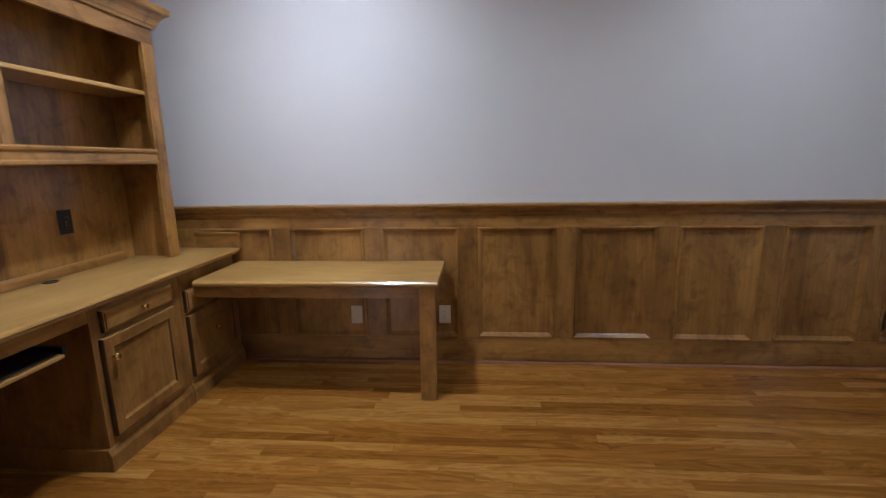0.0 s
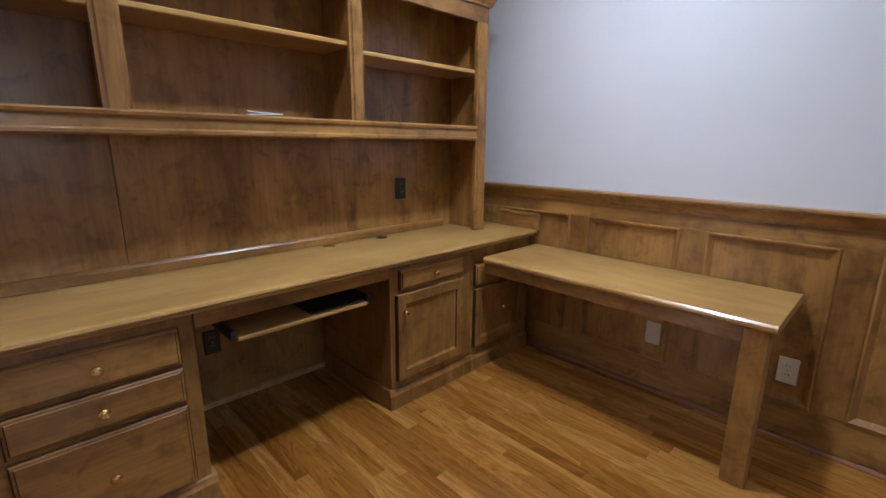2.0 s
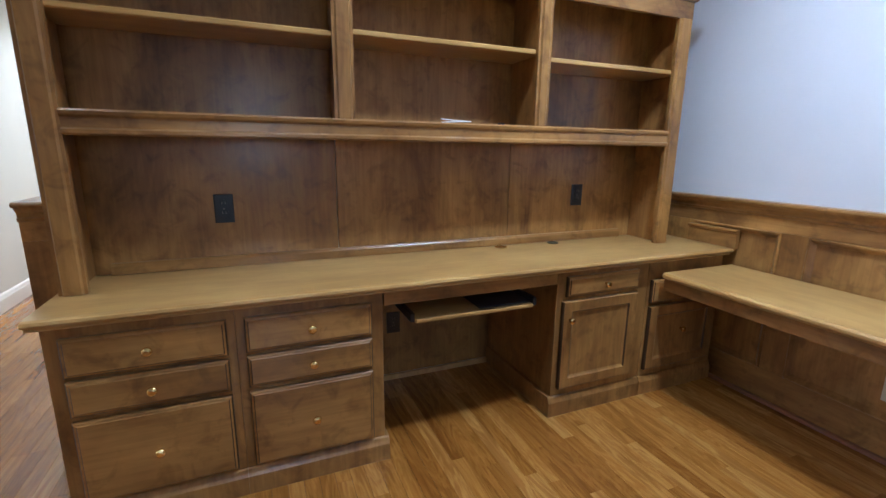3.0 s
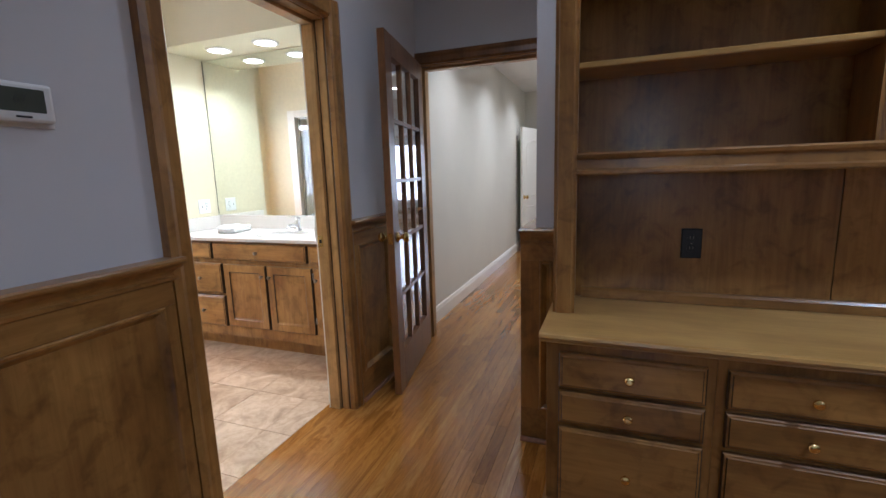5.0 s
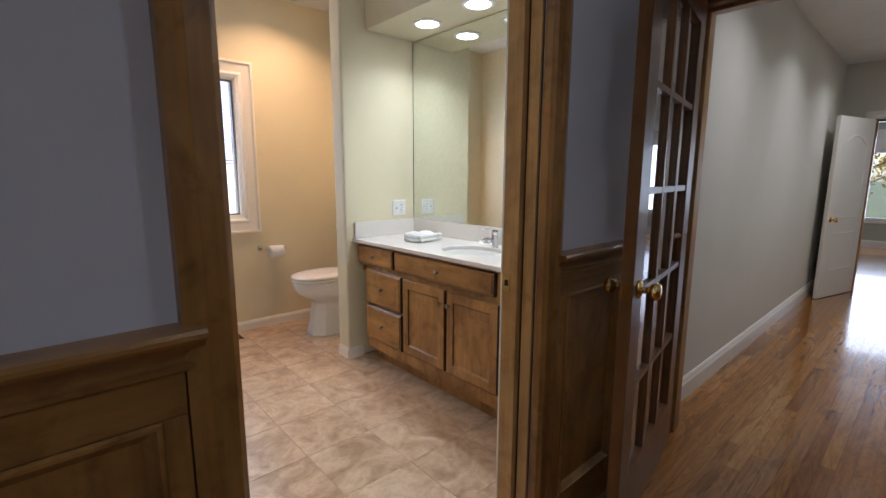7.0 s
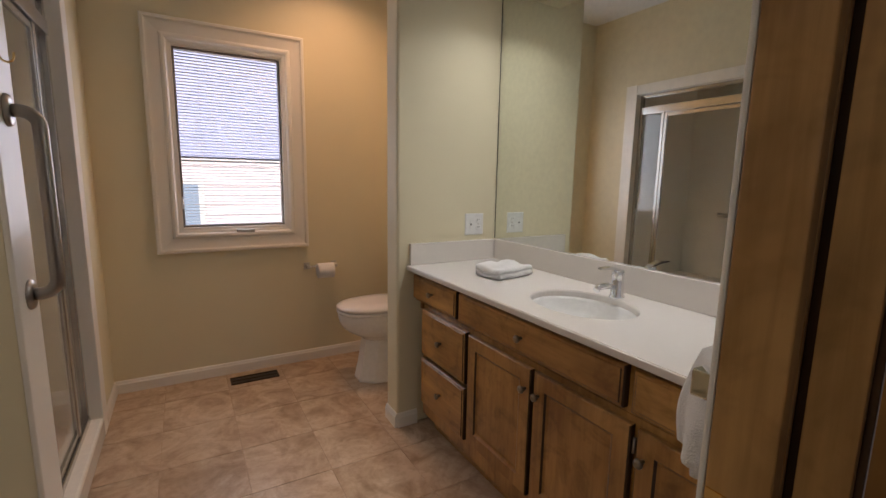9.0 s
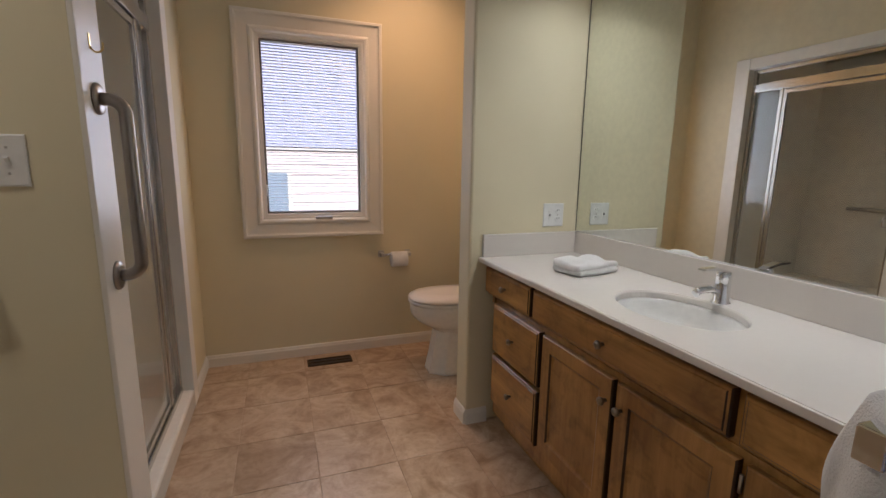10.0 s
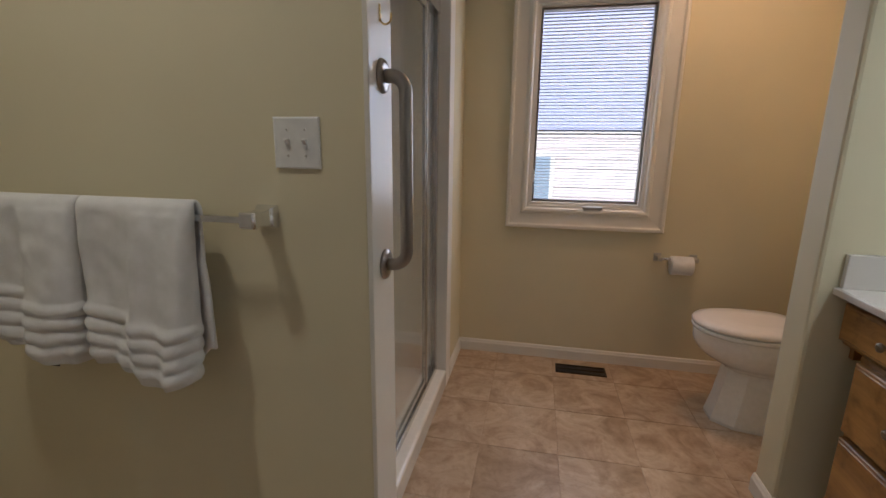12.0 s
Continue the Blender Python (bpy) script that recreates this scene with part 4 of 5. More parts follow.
for x in (-0.023, 0.023):
    part("slot_frame", solid((x - 0.006, x + 0.006, -0.0075, -0.005, -0.013, 0.013)), WHITEPLASTIC, sw)
    bm = bmesh.new()
    prism(bm, [(-0.006, -0.006), (-0.017, 0.006), (-0.015, 0.010), (-0.006, 0.006)], x - 0.004, x + 0.004)
    part("toggle", bm, WHITEPLASTIC, sw)
    for z in (-0.030, 0.030):
        bm = bmesh.new()
        lathe(bm, [(0.0032, 0), (0.0028, -0.0012)], (0, 0, 0), "y", 10)
        part("screw", bm, STEEL, sw, "", pose(x, -0.006, z))

# towel bar with two hanging towels
BARY, BARZ = -2.540, 1.118
bar = stand("towel_bar", pose(0, 0, 0), "chrome square towel bar on the cream wall", "towel bar")
part("rail", solid((-0.770, 0.10, BARY - 0.008, BARY + 0.008, BARZ - 0.008, BARZ + 0.008), b=0.001), CHROME, bar)
for x in (-0.790, 0.115):
    bm = bmesh.new()
    rings = []
    for y, h in ((-2.6145, 0.028), (-2.606, 0.028), (-2.590, 0.020), (-2.565, 0.017), (-2.545, 0.019), (-2.528, 0.021), (-2.522, 0.017)):
        rings.append([bm.verts.new((x + sx * h, y, BARZ + sz * h)) for sx, sz in ((-1, -1), (1, -1), (1, 1), (-1, 1))])
    for a, b in zip(rings, rings[1:]):
        for k in range(4):
            bm.faces.new((a[k], a[(k + 1) % 4], b[(k + 1) % 4], b[k]))
    bm.faces.new(rings[-1])
    bmesh.ops.bevel(bm, geom=[e for e in bm.edges], offset=0.002, segments=2, affect="EDGES")
    part("post", bm, CHROME, bar)


def hanging_towel(label, x0, x1, front, back, seed, gap=0.030, fold=0.5):
    """A towel over the bar: front and back are the heights of its hems at even steps along the bar."""
    root = stand("bath_towel", pose(0, 0, 0), label, "towel", "white towels")
    bm = bmesh.new()
    nu, nf = 72, 72
    def hem(hs, u):
        p = u * (len(hs) - 1)
        i = min(int(p), len(hs) - 2)
        f = p - i
        f = max(0.0, min(1.0, (f - 0.5) * 1.4 + 0.5))
        f = f * f * (3 - 2 * f)
        return hs[i] * (1 - f) + hs[i + 1] * f
    grid = []
    for i in range(nu + 1):
        u = i / nu
        row = []
        zf, zk = hem(front, u), hem(back, u)
        for j in range(2 * nf + 9):
            x = x0 + (x1 - x0) * u
            if j < nf:
                x += (0.5 * (x0 + x1) - x) * 0.11 * (1 - j / nf)
                s = j / nf
                z = zf + (BARZ + 0.012 - zf) * s
                d = z - zf
                ribs = 0.0095 * abs(math.sin((d - 0.010 + 0.006 * math.sin(u * 9 + seed)) * math.pi / 0.038)) ** 0.8 * min(1.0, (0.170 - d) / 0.02) if 0.010 < d < 0.170 else 0.0
                wave = 0.012 * (1 - s) ** 0.6 * math.sin(u * 13 + seed + 3 * noise.noise((u * 3, z * 4, seed)))
                side = gap + 0.020 * (1 - s) + ribs + wave + 0.004 * noise.noise((x * 25, z * 25, seed))
                y = BARY + side + 0.020 * (1 - s) ** 0.4 / (1 + math.exp((u - fold) * 60))
                x += 0.010 * (ribs / 0.0095) * (1 if u > 0.5 else -1) * max(0.0, 1 - min(u, 1 - u) * 9)
                y += 0.20 * (0.74 - zf) * (1 - s) ** 0.6
                x += 0.010 * (1 - s) * noise.noise((u * 4, z * 6, seed + 7))
            elif j < nf + 9:
                a = math.pi * (j - nf) / 8
                y, z = BARY + gap * math.cos(a), BARZ + 0.012 + gap * math.sin(a) * 0.9
            else:
                s = (j - nf - 8) / nf
                z = BARZ + 0.012 - (BARZ + 0.012 - zk) * s
                x -= 0.020 * min(1.0, s * 2) * max(0.0, 1 - u * 4)
                y = BARY - gap - 0.006 * s + 0.042 * min(1.0, s * 3) * max(0.0, 1 - u * 3) + 0.003 * noise.noise((x * 20, z * 20, seed + 3))
            e = min(u, 1 - u) * (x1 - x0)
            if e < 0.022:
                y -= (y - BARY) * 0.75 * (1 - math.sqrt(max(0.0, 1 - (1 - e / 0.022) ** 2)))
            row.append(bm.verts.new((x, y, z)))
        grid.append(row)
    for a, b in zip(grid, grid[1:]):
        for j in range(len(a) - 1):
            bm.faces.new((a[j], a[j + 1], b[j + 1], b[j])).smooth = True
    ob = part("cloth", bm, TERRY, root)
    mod = ob.modifiers.new("thick", "SOLIDIFY")
    mod.thickness, mod.offset = 0.009, 0.0
    return root


hanging_towel("white terry towel with a ribbed hem, hung over the bar", -0.645, -0.318, [0.705, 0.692, 0.694, 0.722, 0.730, 0.732], [0.78, 0.74, 0.74, 0.78, 0.78, 0.78], 1.3)
hanging_towel("white terry towel beside another one on the bar", -0.310, 0.02, [0.722, 0.724, 0.734, 0.755, 0.757, 0.76], [0.78, 0.78, 0.78, 0.78, 0.78, 0.78], 4.1)
part("care_label", solid((-0.235, -0.212, BARY + 0.066, BARY + 0.068, 0.713, 0.735)), BLACK, bpy.data.objects["bath_towel.001"], "small dark care label")

ring = stand("towel_holder", pose(-2.145, SBATH - 0.001, 1.050), "short chrome towel holder beside the doorway", "towel bar")
for x in (-0.125, 0.125):
    part("post", solid((x - 0.012, x + 0.012, -0.062, 0.0, -0.014, 0.014), b=0.003), CHROME, ring)
part("rail", solid((-0.148, 0.158, -0.070, -0.044, -0.018, 0.018), b=0.002), CHROME, ring)


def draped_towel():
    root = stand("face_towel", pose(-2.128, SBATH - 0.060, 1.050), "white terry towel hanging from the short holder", "towel", "white towels")
    bm = bmesh.new()
    secs = []
    for k in range(16):
        s = k / 15
        z = 0.040 - 0.180 * s
        hw = 0.112 + 0.022 * math.sin(min(1, s * 1.6) * math.pi / 2) - (0.02 if s > 0.93 else 0)
        hd = 0.030 + 0.024 * math.sin(min(1, s * 1.4) * math.pi / 2) - (0.012 if s > 0.93 else 0)
        if k == 0:
            hw, hd = hw * 0.6, hd * 0.5
        ring_v = []
        for j in range(36):
            a = 2 * math.pi * j / 36
            q = 1 + 0.10 * math.sin(5 * a + 2 * s) * s + 0.08 * noise.noise((math.cos(a) * 2, math.sin(a) * 2, z * 9))
            ring_v.append(bm.verts.new((hw * q * math.copysign(abs(math.cos(a)) ** 0.5, math.cos(a)), hd * q * math.sin(a), z)))
        secs.append(ring_v)
    for a, b in zip(secs, secs[1:]):
        for j in range(36):
            bm.faces.new((a[j], a[(j + 1) % 36], b[(j + 1) % 36], b[j])).smooth = True
    bm.faces.new(secs[0])
    bm.faces.new(secs[-1][::-1])
    part("cloth", bm, TERRY, root)


draped_towel()

# toilet in the alcove
loo = stand("toilet", pose(-2.510, -3.850, 0) @ Matrix.Diagonal((1, 1, 1.055, 1)), "white two-piece toilet with a closed lid", "toilet")


def loft_oval(bm, sections, n=36, smooth=True):
    """Stacked ovals of (z, front, back, half width) along x; the back is squarer than the front."""
    rings = []
    for z, fx, bx, hw in sections:
        cx, hl = (fx + bx) / 2, (fx - bx) / 2
        row = []
        for k in range(n):
            a = 2 * math.pi * (k + (0.0 if smooth else 0.5)) / n
            c, s = math.cos(a), math.sin(a)
            p = 1.0 if c > 0 else 0.7
            row.append(bm.verts.new((cx + hl * math.copysign(abs(c) ** p, c), hw * math.copysign(abs(s) ** (0.9 if c > 0 else 0.75), s), z)))
        rings.append(row)
    for a, b in zip(rings, rings[1:]):
        for k in range(n):
            bm.faces.new((a[k], a[(k + 1) % n], b[(k + 1) % n], b[k])).smooth = smooth
    bm.faces.new(rings[0][::-1])
    bm.faces.new(rings[-1])


bm = bmesh.new()
loft_oval(bm, [(0.245, 0.118, -0.25, 0.100), (0.268, 0.130, -0.26, 0.112), (0.292, 0.175, -0.27, 0.142), (0.318, 0.222, -0.27, 0.166), (0.345, 0.256, -0.28, 0.178), (0.372, 0.273, -0.28, 0.184), (0.385, 0.278, -0.28, 0.186), (0.430, 0.281, -0.28, 0.187), (0.437, 0.276, -0.28, 0.183)])
part("bowl", bm, PORCELAIN, loo)
bm = bmesh.new()
loft_oval(bm, [(0.0, 0.180, -0.26, 0.136), (0.015, 0.182, -0.26, 0.138), (0.10, 0.160, -0.255, 0.126), (0.262, 0.132, -0.25, 0.112)], 10, False)
part("pedestal", bm, PORCELAIN, loo, "faceted porcelain pedestal")
bm = bmesh.new()
loft_oval(bm, [(0.438, 0.285, -0.20, 0.186), (0.446, 0.291, -0.20, 0.190), (0.458, 0.289, -0.20, 0.188)])
part("seat", bm, PORCELAIN, loo)
bm = bmesh.new()
loft_oval(bm, [(0.461, 0.288, -0.20, 0.188), (0.468, 0.292, -0.20, 0.191), (0.480, 0.286, -0.20, 0.186), (0.489, 0.250, -0.18, 0.160), (0.493, 0.150, -0.12, 0.090)])
part("lid", bm, COUNTER, loo)
part("tank", solid((-0.425, -0.225, -0.215, 0.215, 0.40, 0.790), b=0.025), PORCELAIN, loo)
part("tank_lid", solid((-0.428, -0.215, -0.225, 0.225, 0.792, 0.828), b=0.012), PORCELAIN, loo)
bm = bmesh.new()
tube(bm, [(-0.222, 0.150, 0.735), (-0.205, 0.150, 0.735), (-0.203, 0.09, 0.730)], 0.007, 10)
part("flush_lever", bm, CHROME, loo, "chrome flush lever")

roll = stand("toilet_paper_holder", pose(-2.241, BY, 0.690, 0, 0, 180), "chrome paper holder with a white roll", "paper holder")
for x in (-0.095, 0.095):
    bm = solid((x - 0.013, x + 0.013, -0.066, -0.008, -0.012, 0.012), b=0.004)
    box(bm, x - 0.020, x + 0.020, -0.010, 0.0, -0.024, 0.024, b=0.003)
    part("post", bm, STEEL, roll)
bm = bmesh.new()
lathe(bm, [(0.020, -0.055), (0.052, -0.055), (0.053, -0.052), (0.053, 0.052), (0.052, 0.055), (0.020, 0.055)], (0, 0, 0), "x", 32)
part("paper_roll", bm, TERRY, roll, "white paper roll", pose(0.022, -0.056, -0.032))
bm = bmesh.new()
lathe(bm, [(0.008, -0.088), (0.008, 0.088)], (0, 0, 0), "x", 12)
part("spindle", bm, CHROME, roll, "", pose(0, -0.048, 0))

vent = stand("floor_register", pose(-1.760, -4.185, 0.0), "dark bronze floor register by the baseboard", "floor vent")
BRONZE = plain("dark_bronze", (0.06, 0.042, 0.026), 0.4, 0.8)
for a, b, c, d in ((-0.145, 0.145, -0.055, -0.043), (-0.145, 0.145, 0.043, 0.055), (-0.145, -0.132, -0.043, 0.043), (0.132, 0.145, -0.043, 0.043)):
    part("frame", solid((a, b, c, d, 0.001, 0.006), b=0.001), BRONZE, vent)
part("pit", solid((-0.132, 0.132, -0.043, 0.043, 0.0005, 0.0012)), BLACK, vent)
for k in range(20):
    x = -0.122 + k * 0.01285
    part("louvre", solid((x - 0.0022, x + 0.0022, -0.043, 0.043, 0.0014, 0.0050)), BRONZE, vent)
part("louvre", solid((-0.132, 0.132, -0.003, 0.003, 0.0015, 0.0055)), BRONZE, vent)

# shower
GX, Y0, Y1 = -0.945, -2.800, -3.820
trim = stand("shower_casing", pose(0, 0, 0), "white painted casing round the shower opening", "trim")
trim["kind"] = "structure"
part("end_board", solid((-1.064, -1.0505, -2.775, -2.6125, 0.0, 2.20), b=0.003), TRIM, trim)
part("inner_jamb", solid((-1.052, -0.86, -2.800, -2.762, 0.0, 2.13), b=0.003), TRIM, trim)
part("outer_jamb", solid((-1.014, -0.86, -3.930, -3.822, 0.0, 2.13), b=0.004), TRIM, trim)
part("head_board", solid((-1.012, -0.862, -3.821, -2.801, 2.05, 2.128), b=0.004), TRIM, trim)
SURROUND = plain("white_shower_surround", (0.86, 0.82, 0.73), 0.18, 0, 0.3)
sur = stand("shower_stall", pose(0, 0, 0), "white moulded shower stall with a low curb", "shower")
part("curb", solid((-1.016, -0.90, -3.82, -2.80, 0.0, 0.105), b=0.012), SURROUND, sur)
part("pan", solid((-0.90, 0.44, -3.92, -2.77, 0.0, 0.05), b=0.004), SURROUND, sur)
part("back_panel", solid((-0.02, 0.0, -3.92, -2.77, 0.05, 2.2), b=0.004), SURROUND, sur)
part("side_panel", solid((-0.86, -0.02, -3.92, -3.90, 0.05, 2.2)), SURROUND, sur)
part("side_panel", solid((-0.86, -0.02, -2.782, -2.762, 0.05, 2.2)), SURROUND, sur)
part("bench", solid((-0.30, -0.02, -3.90, -2.784, 0.05, 0.42), b=0.03), SURROUND, sur)
niche = part("niche", solid((-0.055, -0.021, -3.00, -2.98, 1.30, 1.65), (-0.055, -0.021, -3.22, -3.20, 1.30, 1.65), (-0.055, -0.021, -3.20, -3.00, 1.30, 1.32), (-0.055, -0.021, -3.20, -3.00, 1.63, 1.65)), SURROUND, sur)
bm = bmesh.new()
tube(bm, [(-0.022, -3.55, 1.02), (-0.06, -3.55, 1.02), (-0.075, -3.53, 1.02), (-0.075, -3.05, 1.02), (-0.06, -3.03, 1.02), (-0.022, -3.03, 1.02)], 0.016, 12)
part("inside_grab_bar", bm, STEEL, sur)
ALU = plain("satin_aluminium", (0.62, 0.60, 0.56), 0.25, 1)
enc = stand("shower_door", pose(0, 0, 0), "framed glass shower door with a fixed side panel", "shower door")
YM = -3.585
for name, q in (("side_post", (GX - 0.014, GX + 0.014, Y0 - 0.026, Y0, 0.106, 2.05)), ("side_post", (GX - 0.014, GX + 0.014, Y1, Y1 + 0.026, 0.106, 2.05)), ("bottom_track", (GX - 0.022, GX + 0.022, Y1 + 0.026, Y0 - 0.026, 0.106, 0.135)),
                ("header", (GX - 0.024, GX + 0.024, Y1 + 0.026, Y0 - 0.026, 1.885, 1.945)), ("top_rail", (GX - 0.014, GX + 0.014, Y1 + 0.026, Y0 - 0.026, 2.022, 2.048)), ("meeting_post", (GX - 0.016, GX + 0.016, YM - 0.026, YM, 0.136, 1.884))):
    part(name, solid(q, b=0.003), ALU, enc)
leaf = part("door_leaf", solid((GX - 0.012, GX + 0.004, YM + 0.002, YM + 0.024, 0.142, 1.878), (GX - 0.012, GX + 0.004, Y0 - 0.052, Y0 - 0.030, 0.142, 1.878), (GX - 0.012, GX + 0.004, YM + 0.024, Y0 - 0.052, 0.142, 0.168), (GX - 0.012, GX + 0.004, YM + 0.024, Y0 - 0.052, 1.852, 1.878)), ALU, enc)
for name, q, parent in (("pane", (GX - 0.006, GX - 0.002, YM + 0.022, Y0 - 0.050, 0.166, 1.854), leaf), ("fixed_pane", (GX + 0.004, GX + 0.008, Y1 + 0.024, YM - 0.024, 0.134, 1.886), enc), ("transom_pane", (GX - 0.002, GX + 0.002, Y1 + 0.024, Y0 - 0.024, 1.944, 2.024), enc)):
    p = part(name, solid(q), OBSCURE, parent)
    p.visible_shadow = False
bm = bmesh.new()
tube(bm, [(GX - 0.012, Y0 - 0.075, 0.98), (GX - 0.045, Y0 - 0.075, 0.985), (GX - 0.050, Y0 - 0.075, 1.01), (GX - 0.045, Y0 - 0.075, 1.035), (GX - 0.012, Y0 - 0.075, 1.04)], 0.005, 10)
part("pull_handle", bm, CHROME, leaf, "small chrome pull")

GRAB = plain("satin_grab_steel", (0.36, 0.335, 0.305), 0.30, 1)
grab = stand("grab_bar", pose(-1.064, -2.700, 0), "brushed steel grab bar on the shower casing", "grab bar")
for z in (0.990, 1.455):
    bm = bmesh.new()
    lathe(bm, [(0.040, 0.0), (0.040, -0.004), (0.037, -0.009), (0.026, -0.011)], (0, 0, 0), "x", 28)
    part("flange", bm, GRAB, grab, "", pose(0, 0, z))
bm = bmesh.new()
pts = [Vector((-0.008, 0, 0.990))] + arc((-0.022, 0, 1.028), 0.038, -90, -180, 8, ((1, 0, 0), (0, 0, 1))) + arc((-0.022, 0, 1.417), 0.038, 180, 90, 8, ((1, 0, 0), (0, 0, 1))) + [Vector((-0.008, 0, 1.455))]
tube(bm, pts, 0.0165, 18)
part("bar", bm, GRAB, grab)

hook = stand("robe_hook", pose(-1.064, -2.690, 1.590) @ Matrix.Scale(0.58, 4), "small brass robe hook above the grab bar", "hook")
part("plate", solid((-0.004, 0.0, -0.008, 0.008, -0.030, 0.035), b=0.001), BRASS, hook)
bm = bmesh.new()
tube(bm, [(-0.003, 0, -0.018)] + arc((-0.026, 0, -0.018), 0.022, -20, -180, 10, ((1, 0, 0), (0, 0, 1))) + [(-0.050, 0, 0.002)], 0.0040, 10)
part("prong", bm, BRASS, hook)

# ---- outside ----
GRASS = paint("autumn_lawn", (0.10, 0.11, 0.04), 0.9, 20, 0.4, 0.3)
setting("ground", solid((-400, 400, -400, 400, -1.2, -0.5)), GRASS, "lawn and fallen leaves around the house", "ground")
SIDING = paint("peach_siding", (0.74, 0.66, 0.64), 0.6, 60, 0.02, 0.02)
SHINGLE = plain("blue_grey_shingles", (0.58, 0.61, 0.79), 0.85, 0, 0, 0.6)
house = stand("neighbour_house", pose(-2.2, -9.0, -0.5), "peach sided neighbouring house with a grey shingle roof", "house")
bm = solid((-7, 7, -8, 0, 0, 2.10))
for k in range(14):
    prism(bm, [(0.0, 0.15 * k), (0.022, 0.15 * k), (0.006, 0.15 * k + 0.148), (0.0, 0.15 * k + 0.148)], -7, 7)
part("wall", bm, SIDING, house)
bm = bmesh.new()
SL = 0.72
for k in range(34):
    y, z = 0.06 - 0.14 * k, 2.06 + 0.14 * k * SL
    prism(bm, [(y, z), (y, z + 0.025), (y - 0.15, z + 0.15 * SL + 0.010), (y - 0.15, z + 0.15 * SL - 0.02)], -7.3, 7.3)
part("roof", bm, SHINGLE, house)
part("fascia", solid((-7.3, 7.3, 0.024, 0.06, 2.03, 2.08)), TRIM, house)
hw = part("window", solid((0.50, 1.60, 0.026, 0.06, 0.6, 1.74), b=0.01), TRIM, house)
# reflected sky is painted into the pane's flat blue-grey base colour
part("pane", solid((0.57, 1.53, 0.061, 0.065, 0.67, 1.67)), plain("sky_tinted_window_glass", (0.30, 0.38, 0.46), 0.25), hw)

LEAF = [paint(n, c, 0.7, 8, 0.1, 0.3) for n, c in (("golden_leaves", (0.42, 0.27, 0.03)), ("green_leaves", (0.08, 0.12, 0.03)), ("rust_leaves", (0.25, 0.09, 0.02)))]
BARK = paint("grey_bark", (0.12, 0.10, 0.08), 0.9, 30, 0.6, 0.3)


def tree(x, y, h, leaf, seed):
    rng = random.Random(seed)
    root = stand("tree", pose(x, y, -0.5), "autumn tree with thinning leaves beyond the windows", "tree", "trees beyond the windows")
    bm = bmesh.new()
    tips = []
    lathe(bm, [(0.14, 0.0), (0.11, h * 0.3), (0.07, h * 0.6), (0.02, h)], (0, 0, 0), "z", 10)
    for k in range(12):
        a, z = k * 2.4, h * (0.25 + 0.05 * k)
        end = Vector((math.cos(a) * h * 0.28, math.sin(a) * h * 0.28, z + h * 0.14))
        tube(bm, [(0, 0, z), end * 0.55 + Vector((0, 0, z * 0.42)), end], 0.03, 6)
        tips += [end * f + Vector((0, 0, z * (1 - f))) for f in (0.5, 0.75, 1.0)]
    part("trunk", bm, BARK, root)
    bm = bmesh.new()
    for k in range(1500):
        c = rng.choice(tips) + Vector((rng.gauss(0, 0.32), rng.gauss(0, 0.32), rng.gauss(0, 0.30)))
        s = rng.uniform(0.05, 0.11)
        d1, d2 = Vector((rng.gauss(0, 1), rng.gauss(0, 1), rng.gauss(0, 1))).normalized() * s, Vector((rng.gauss(0, 1), rng.gauss(0, 1), rng.gauss(0, 1))).normalized() * s * 0.6
        bm.faces.new([bm.verts.new(c + v) for v in (-d1, d2, d1, -d2)])
    part("crown", bm, leaf, root)


for k in range(9):
    tree(-22 - 2.3 * (k % 3), -7.5 + 1.7 * k, 4.5 + 0.7 * (k * 7 % 4), LEAF[k % 3], 20 + k)


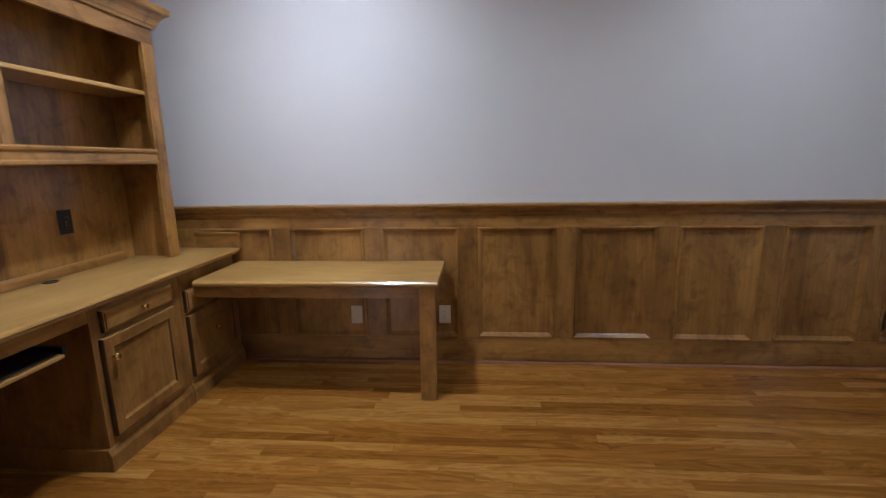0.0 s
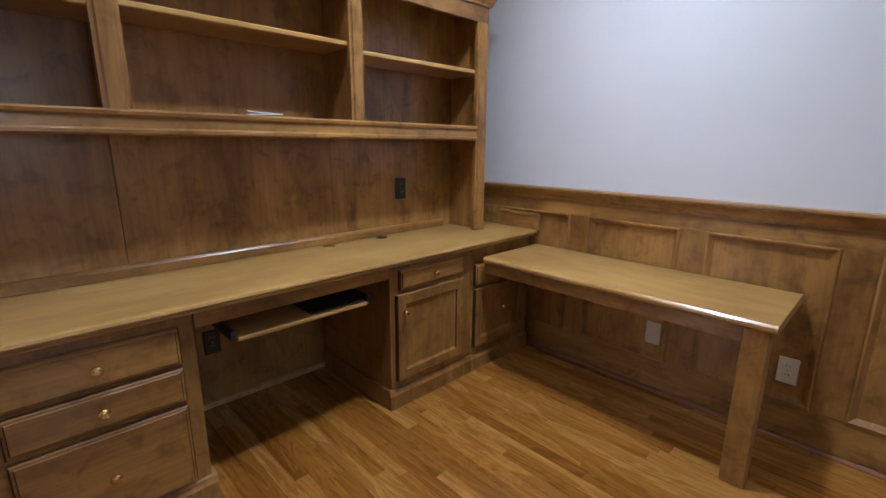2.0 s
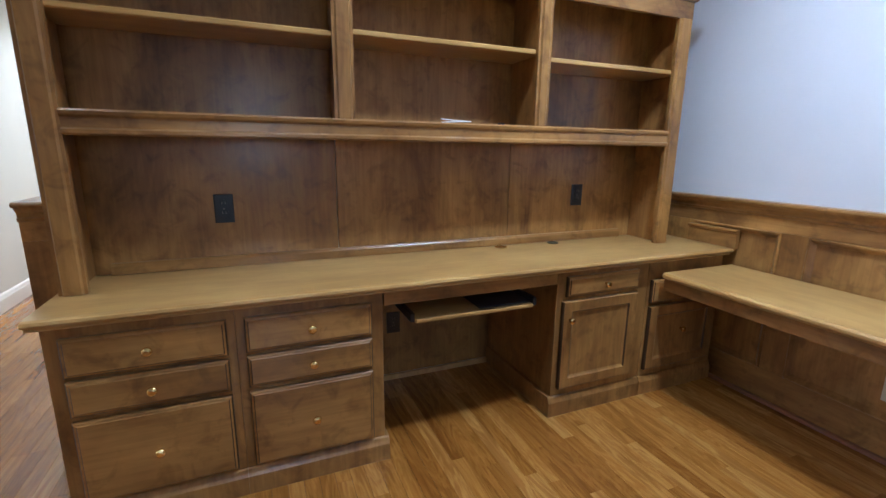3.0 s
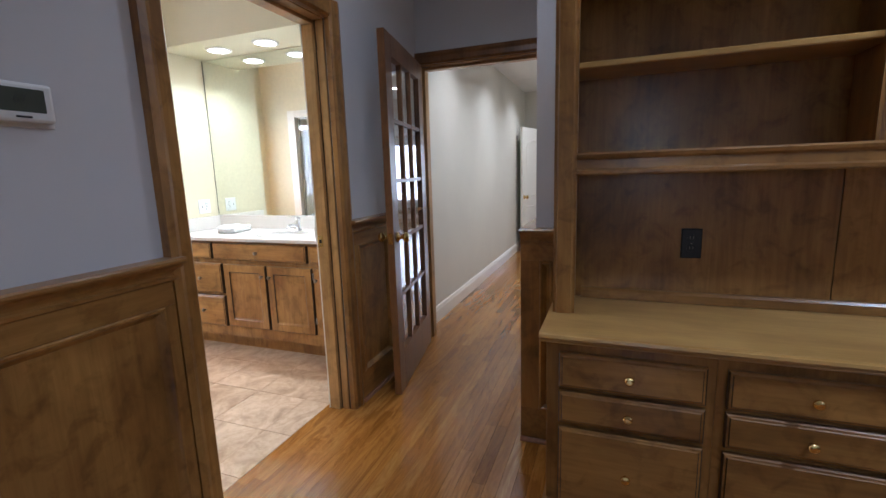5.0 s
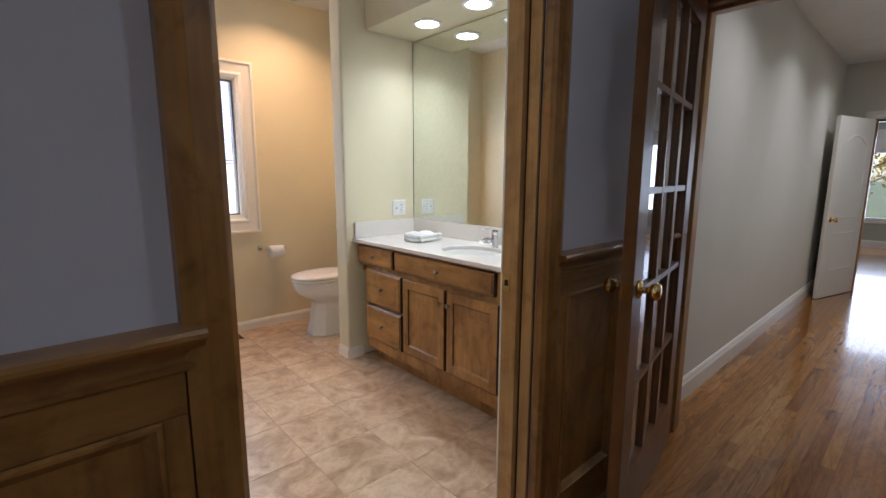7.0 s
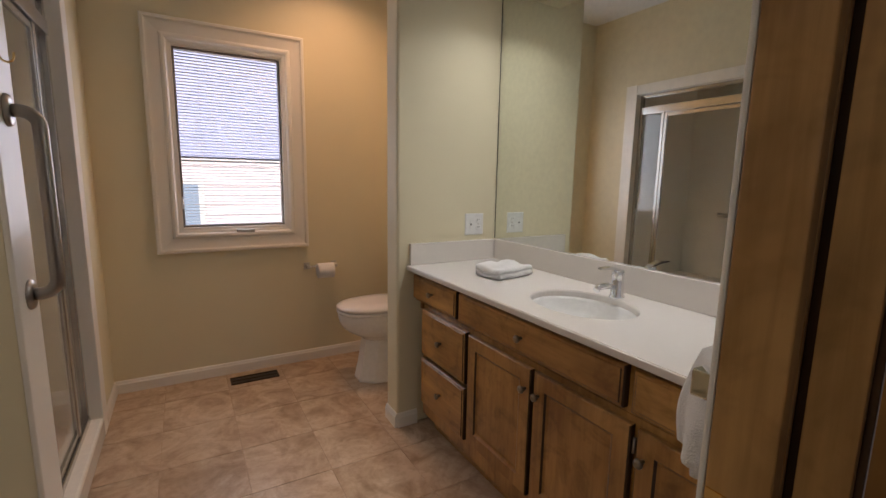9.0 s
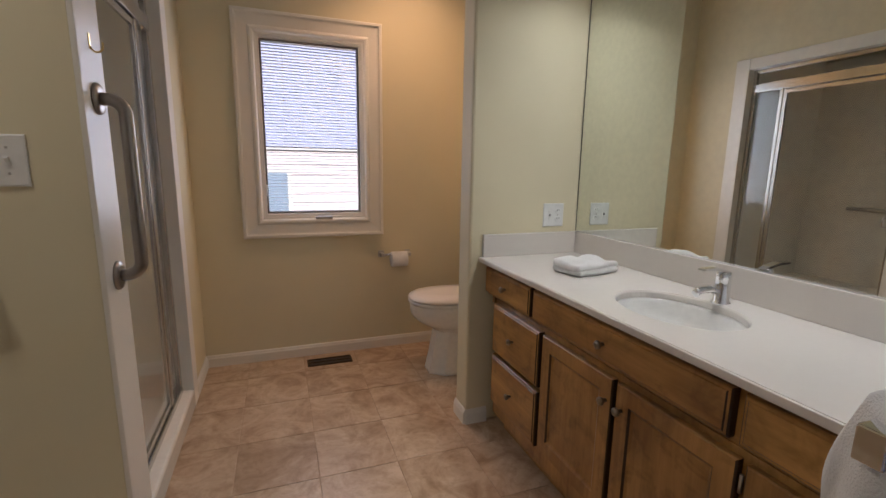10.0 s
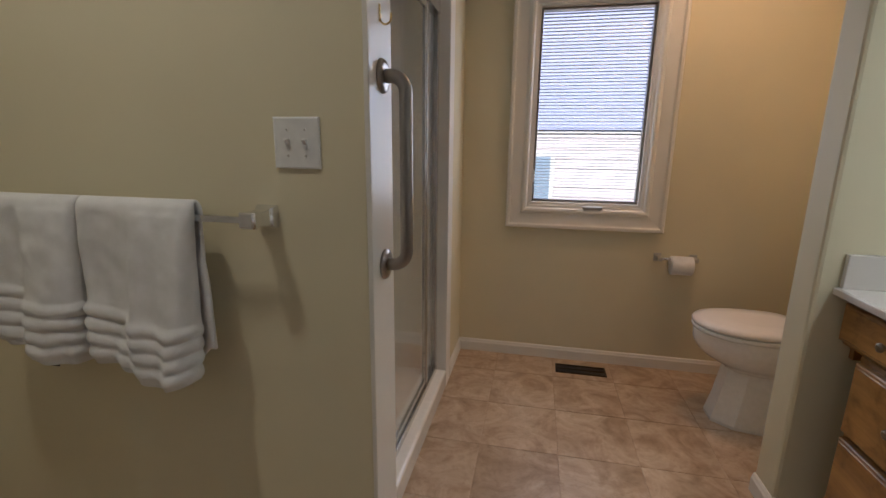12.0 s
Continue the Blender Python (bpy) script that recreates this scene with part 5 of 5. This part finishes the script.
# ---- floor pieces, last ----
def strip_floor():
    rng = random.Random(4)
    W, GAP = 0.057, 0.0005
    near, rest = [], bmesh.new()
    shared = {}
    y = -3.06 + 0.013
    while y < 2.80:
        y1 = y + W
        lo, hi = -12.54, 3.32
        if y1 < SBATH - 0.01:
            hi = -7.80
        x = lo - rng.random() * 0.8
        while x < hi:
            length = rng.choice((0.45, 0.65, 0.85, 1.05, 1.25))
            a, b = max(x, lo), min(x + length, hi)
            if y > -0.16 and b > -2.1:
                a = max(a, -2.08)
            if b - a > 0.02 and not (y > 0.0 and -7.75 < a < -2.09):
                if -1.75 < a and b < 1.6 and 0.3 < y < 2.7 and len(near) < 300 and a == x and b == x + length:
                    near.append((a, y, length))
                else:
                    box(rest, a + GAP, b - GAP, y + GAP, y1 - GAP, -0.011, 0.0)
            x += length
        y = y1
    part("floor_boards", rest, OAKFLOOR, floor)["kind"] = "stuff"
    for a, y, length in near:
        if length not in shared:
            shared[length] = mesh("board", solid((GAP, length - GAP, GAP, W - GAP, -0.011, 0.0)), OAKFLOOR)
        ob = new("board", shared[length])
        ob.matrix_basis = pose(a, y, 0)
        ob.parent = floor


def tile_floor():
    PX, PY, G = 0.337, 0.351, 0.0014
    bm = bmesh.new()
    rings = [[bm.verts.new(p) for p in ((i, i, z), (PX - i, i, z), (PX - i, PY - i, z), (i, PY - i, z))] for i, z in ((G, -0.006), (G, -0.0007), (G + 0.0016, 0.0))]
    for a, b in zip(rings, rings[1:]):
        for k in range(4):
            bm.faces.new((a[k], a[(k + 1) % 4], b[(k + 1) % 4], b[k]))
    bm.faces.new(rings[-1])
    me = mesh("floor_tile", bm, TILE)
    for i in range(-5, 5):
        for j in range(-3, 7):
            x0, y0 = -1.597 + PX * i, -3.375 + PY * j
            if x0 + PX < BX or x0 > -0.05 or y0 + PY < BY or y0 > SBATH - 0.05:
                continue
            ob = new("floor_tile", me)
            cut = min(1.0, (SBATH - 0.028 - y0) / PY)
            ob.matrix_basis = pose(x0, y0, 0.0) @ Matrix.Diagonal((1, cut, 1, 1))
            ob.parent = bath_floor


strip_floor()
tile_floor()
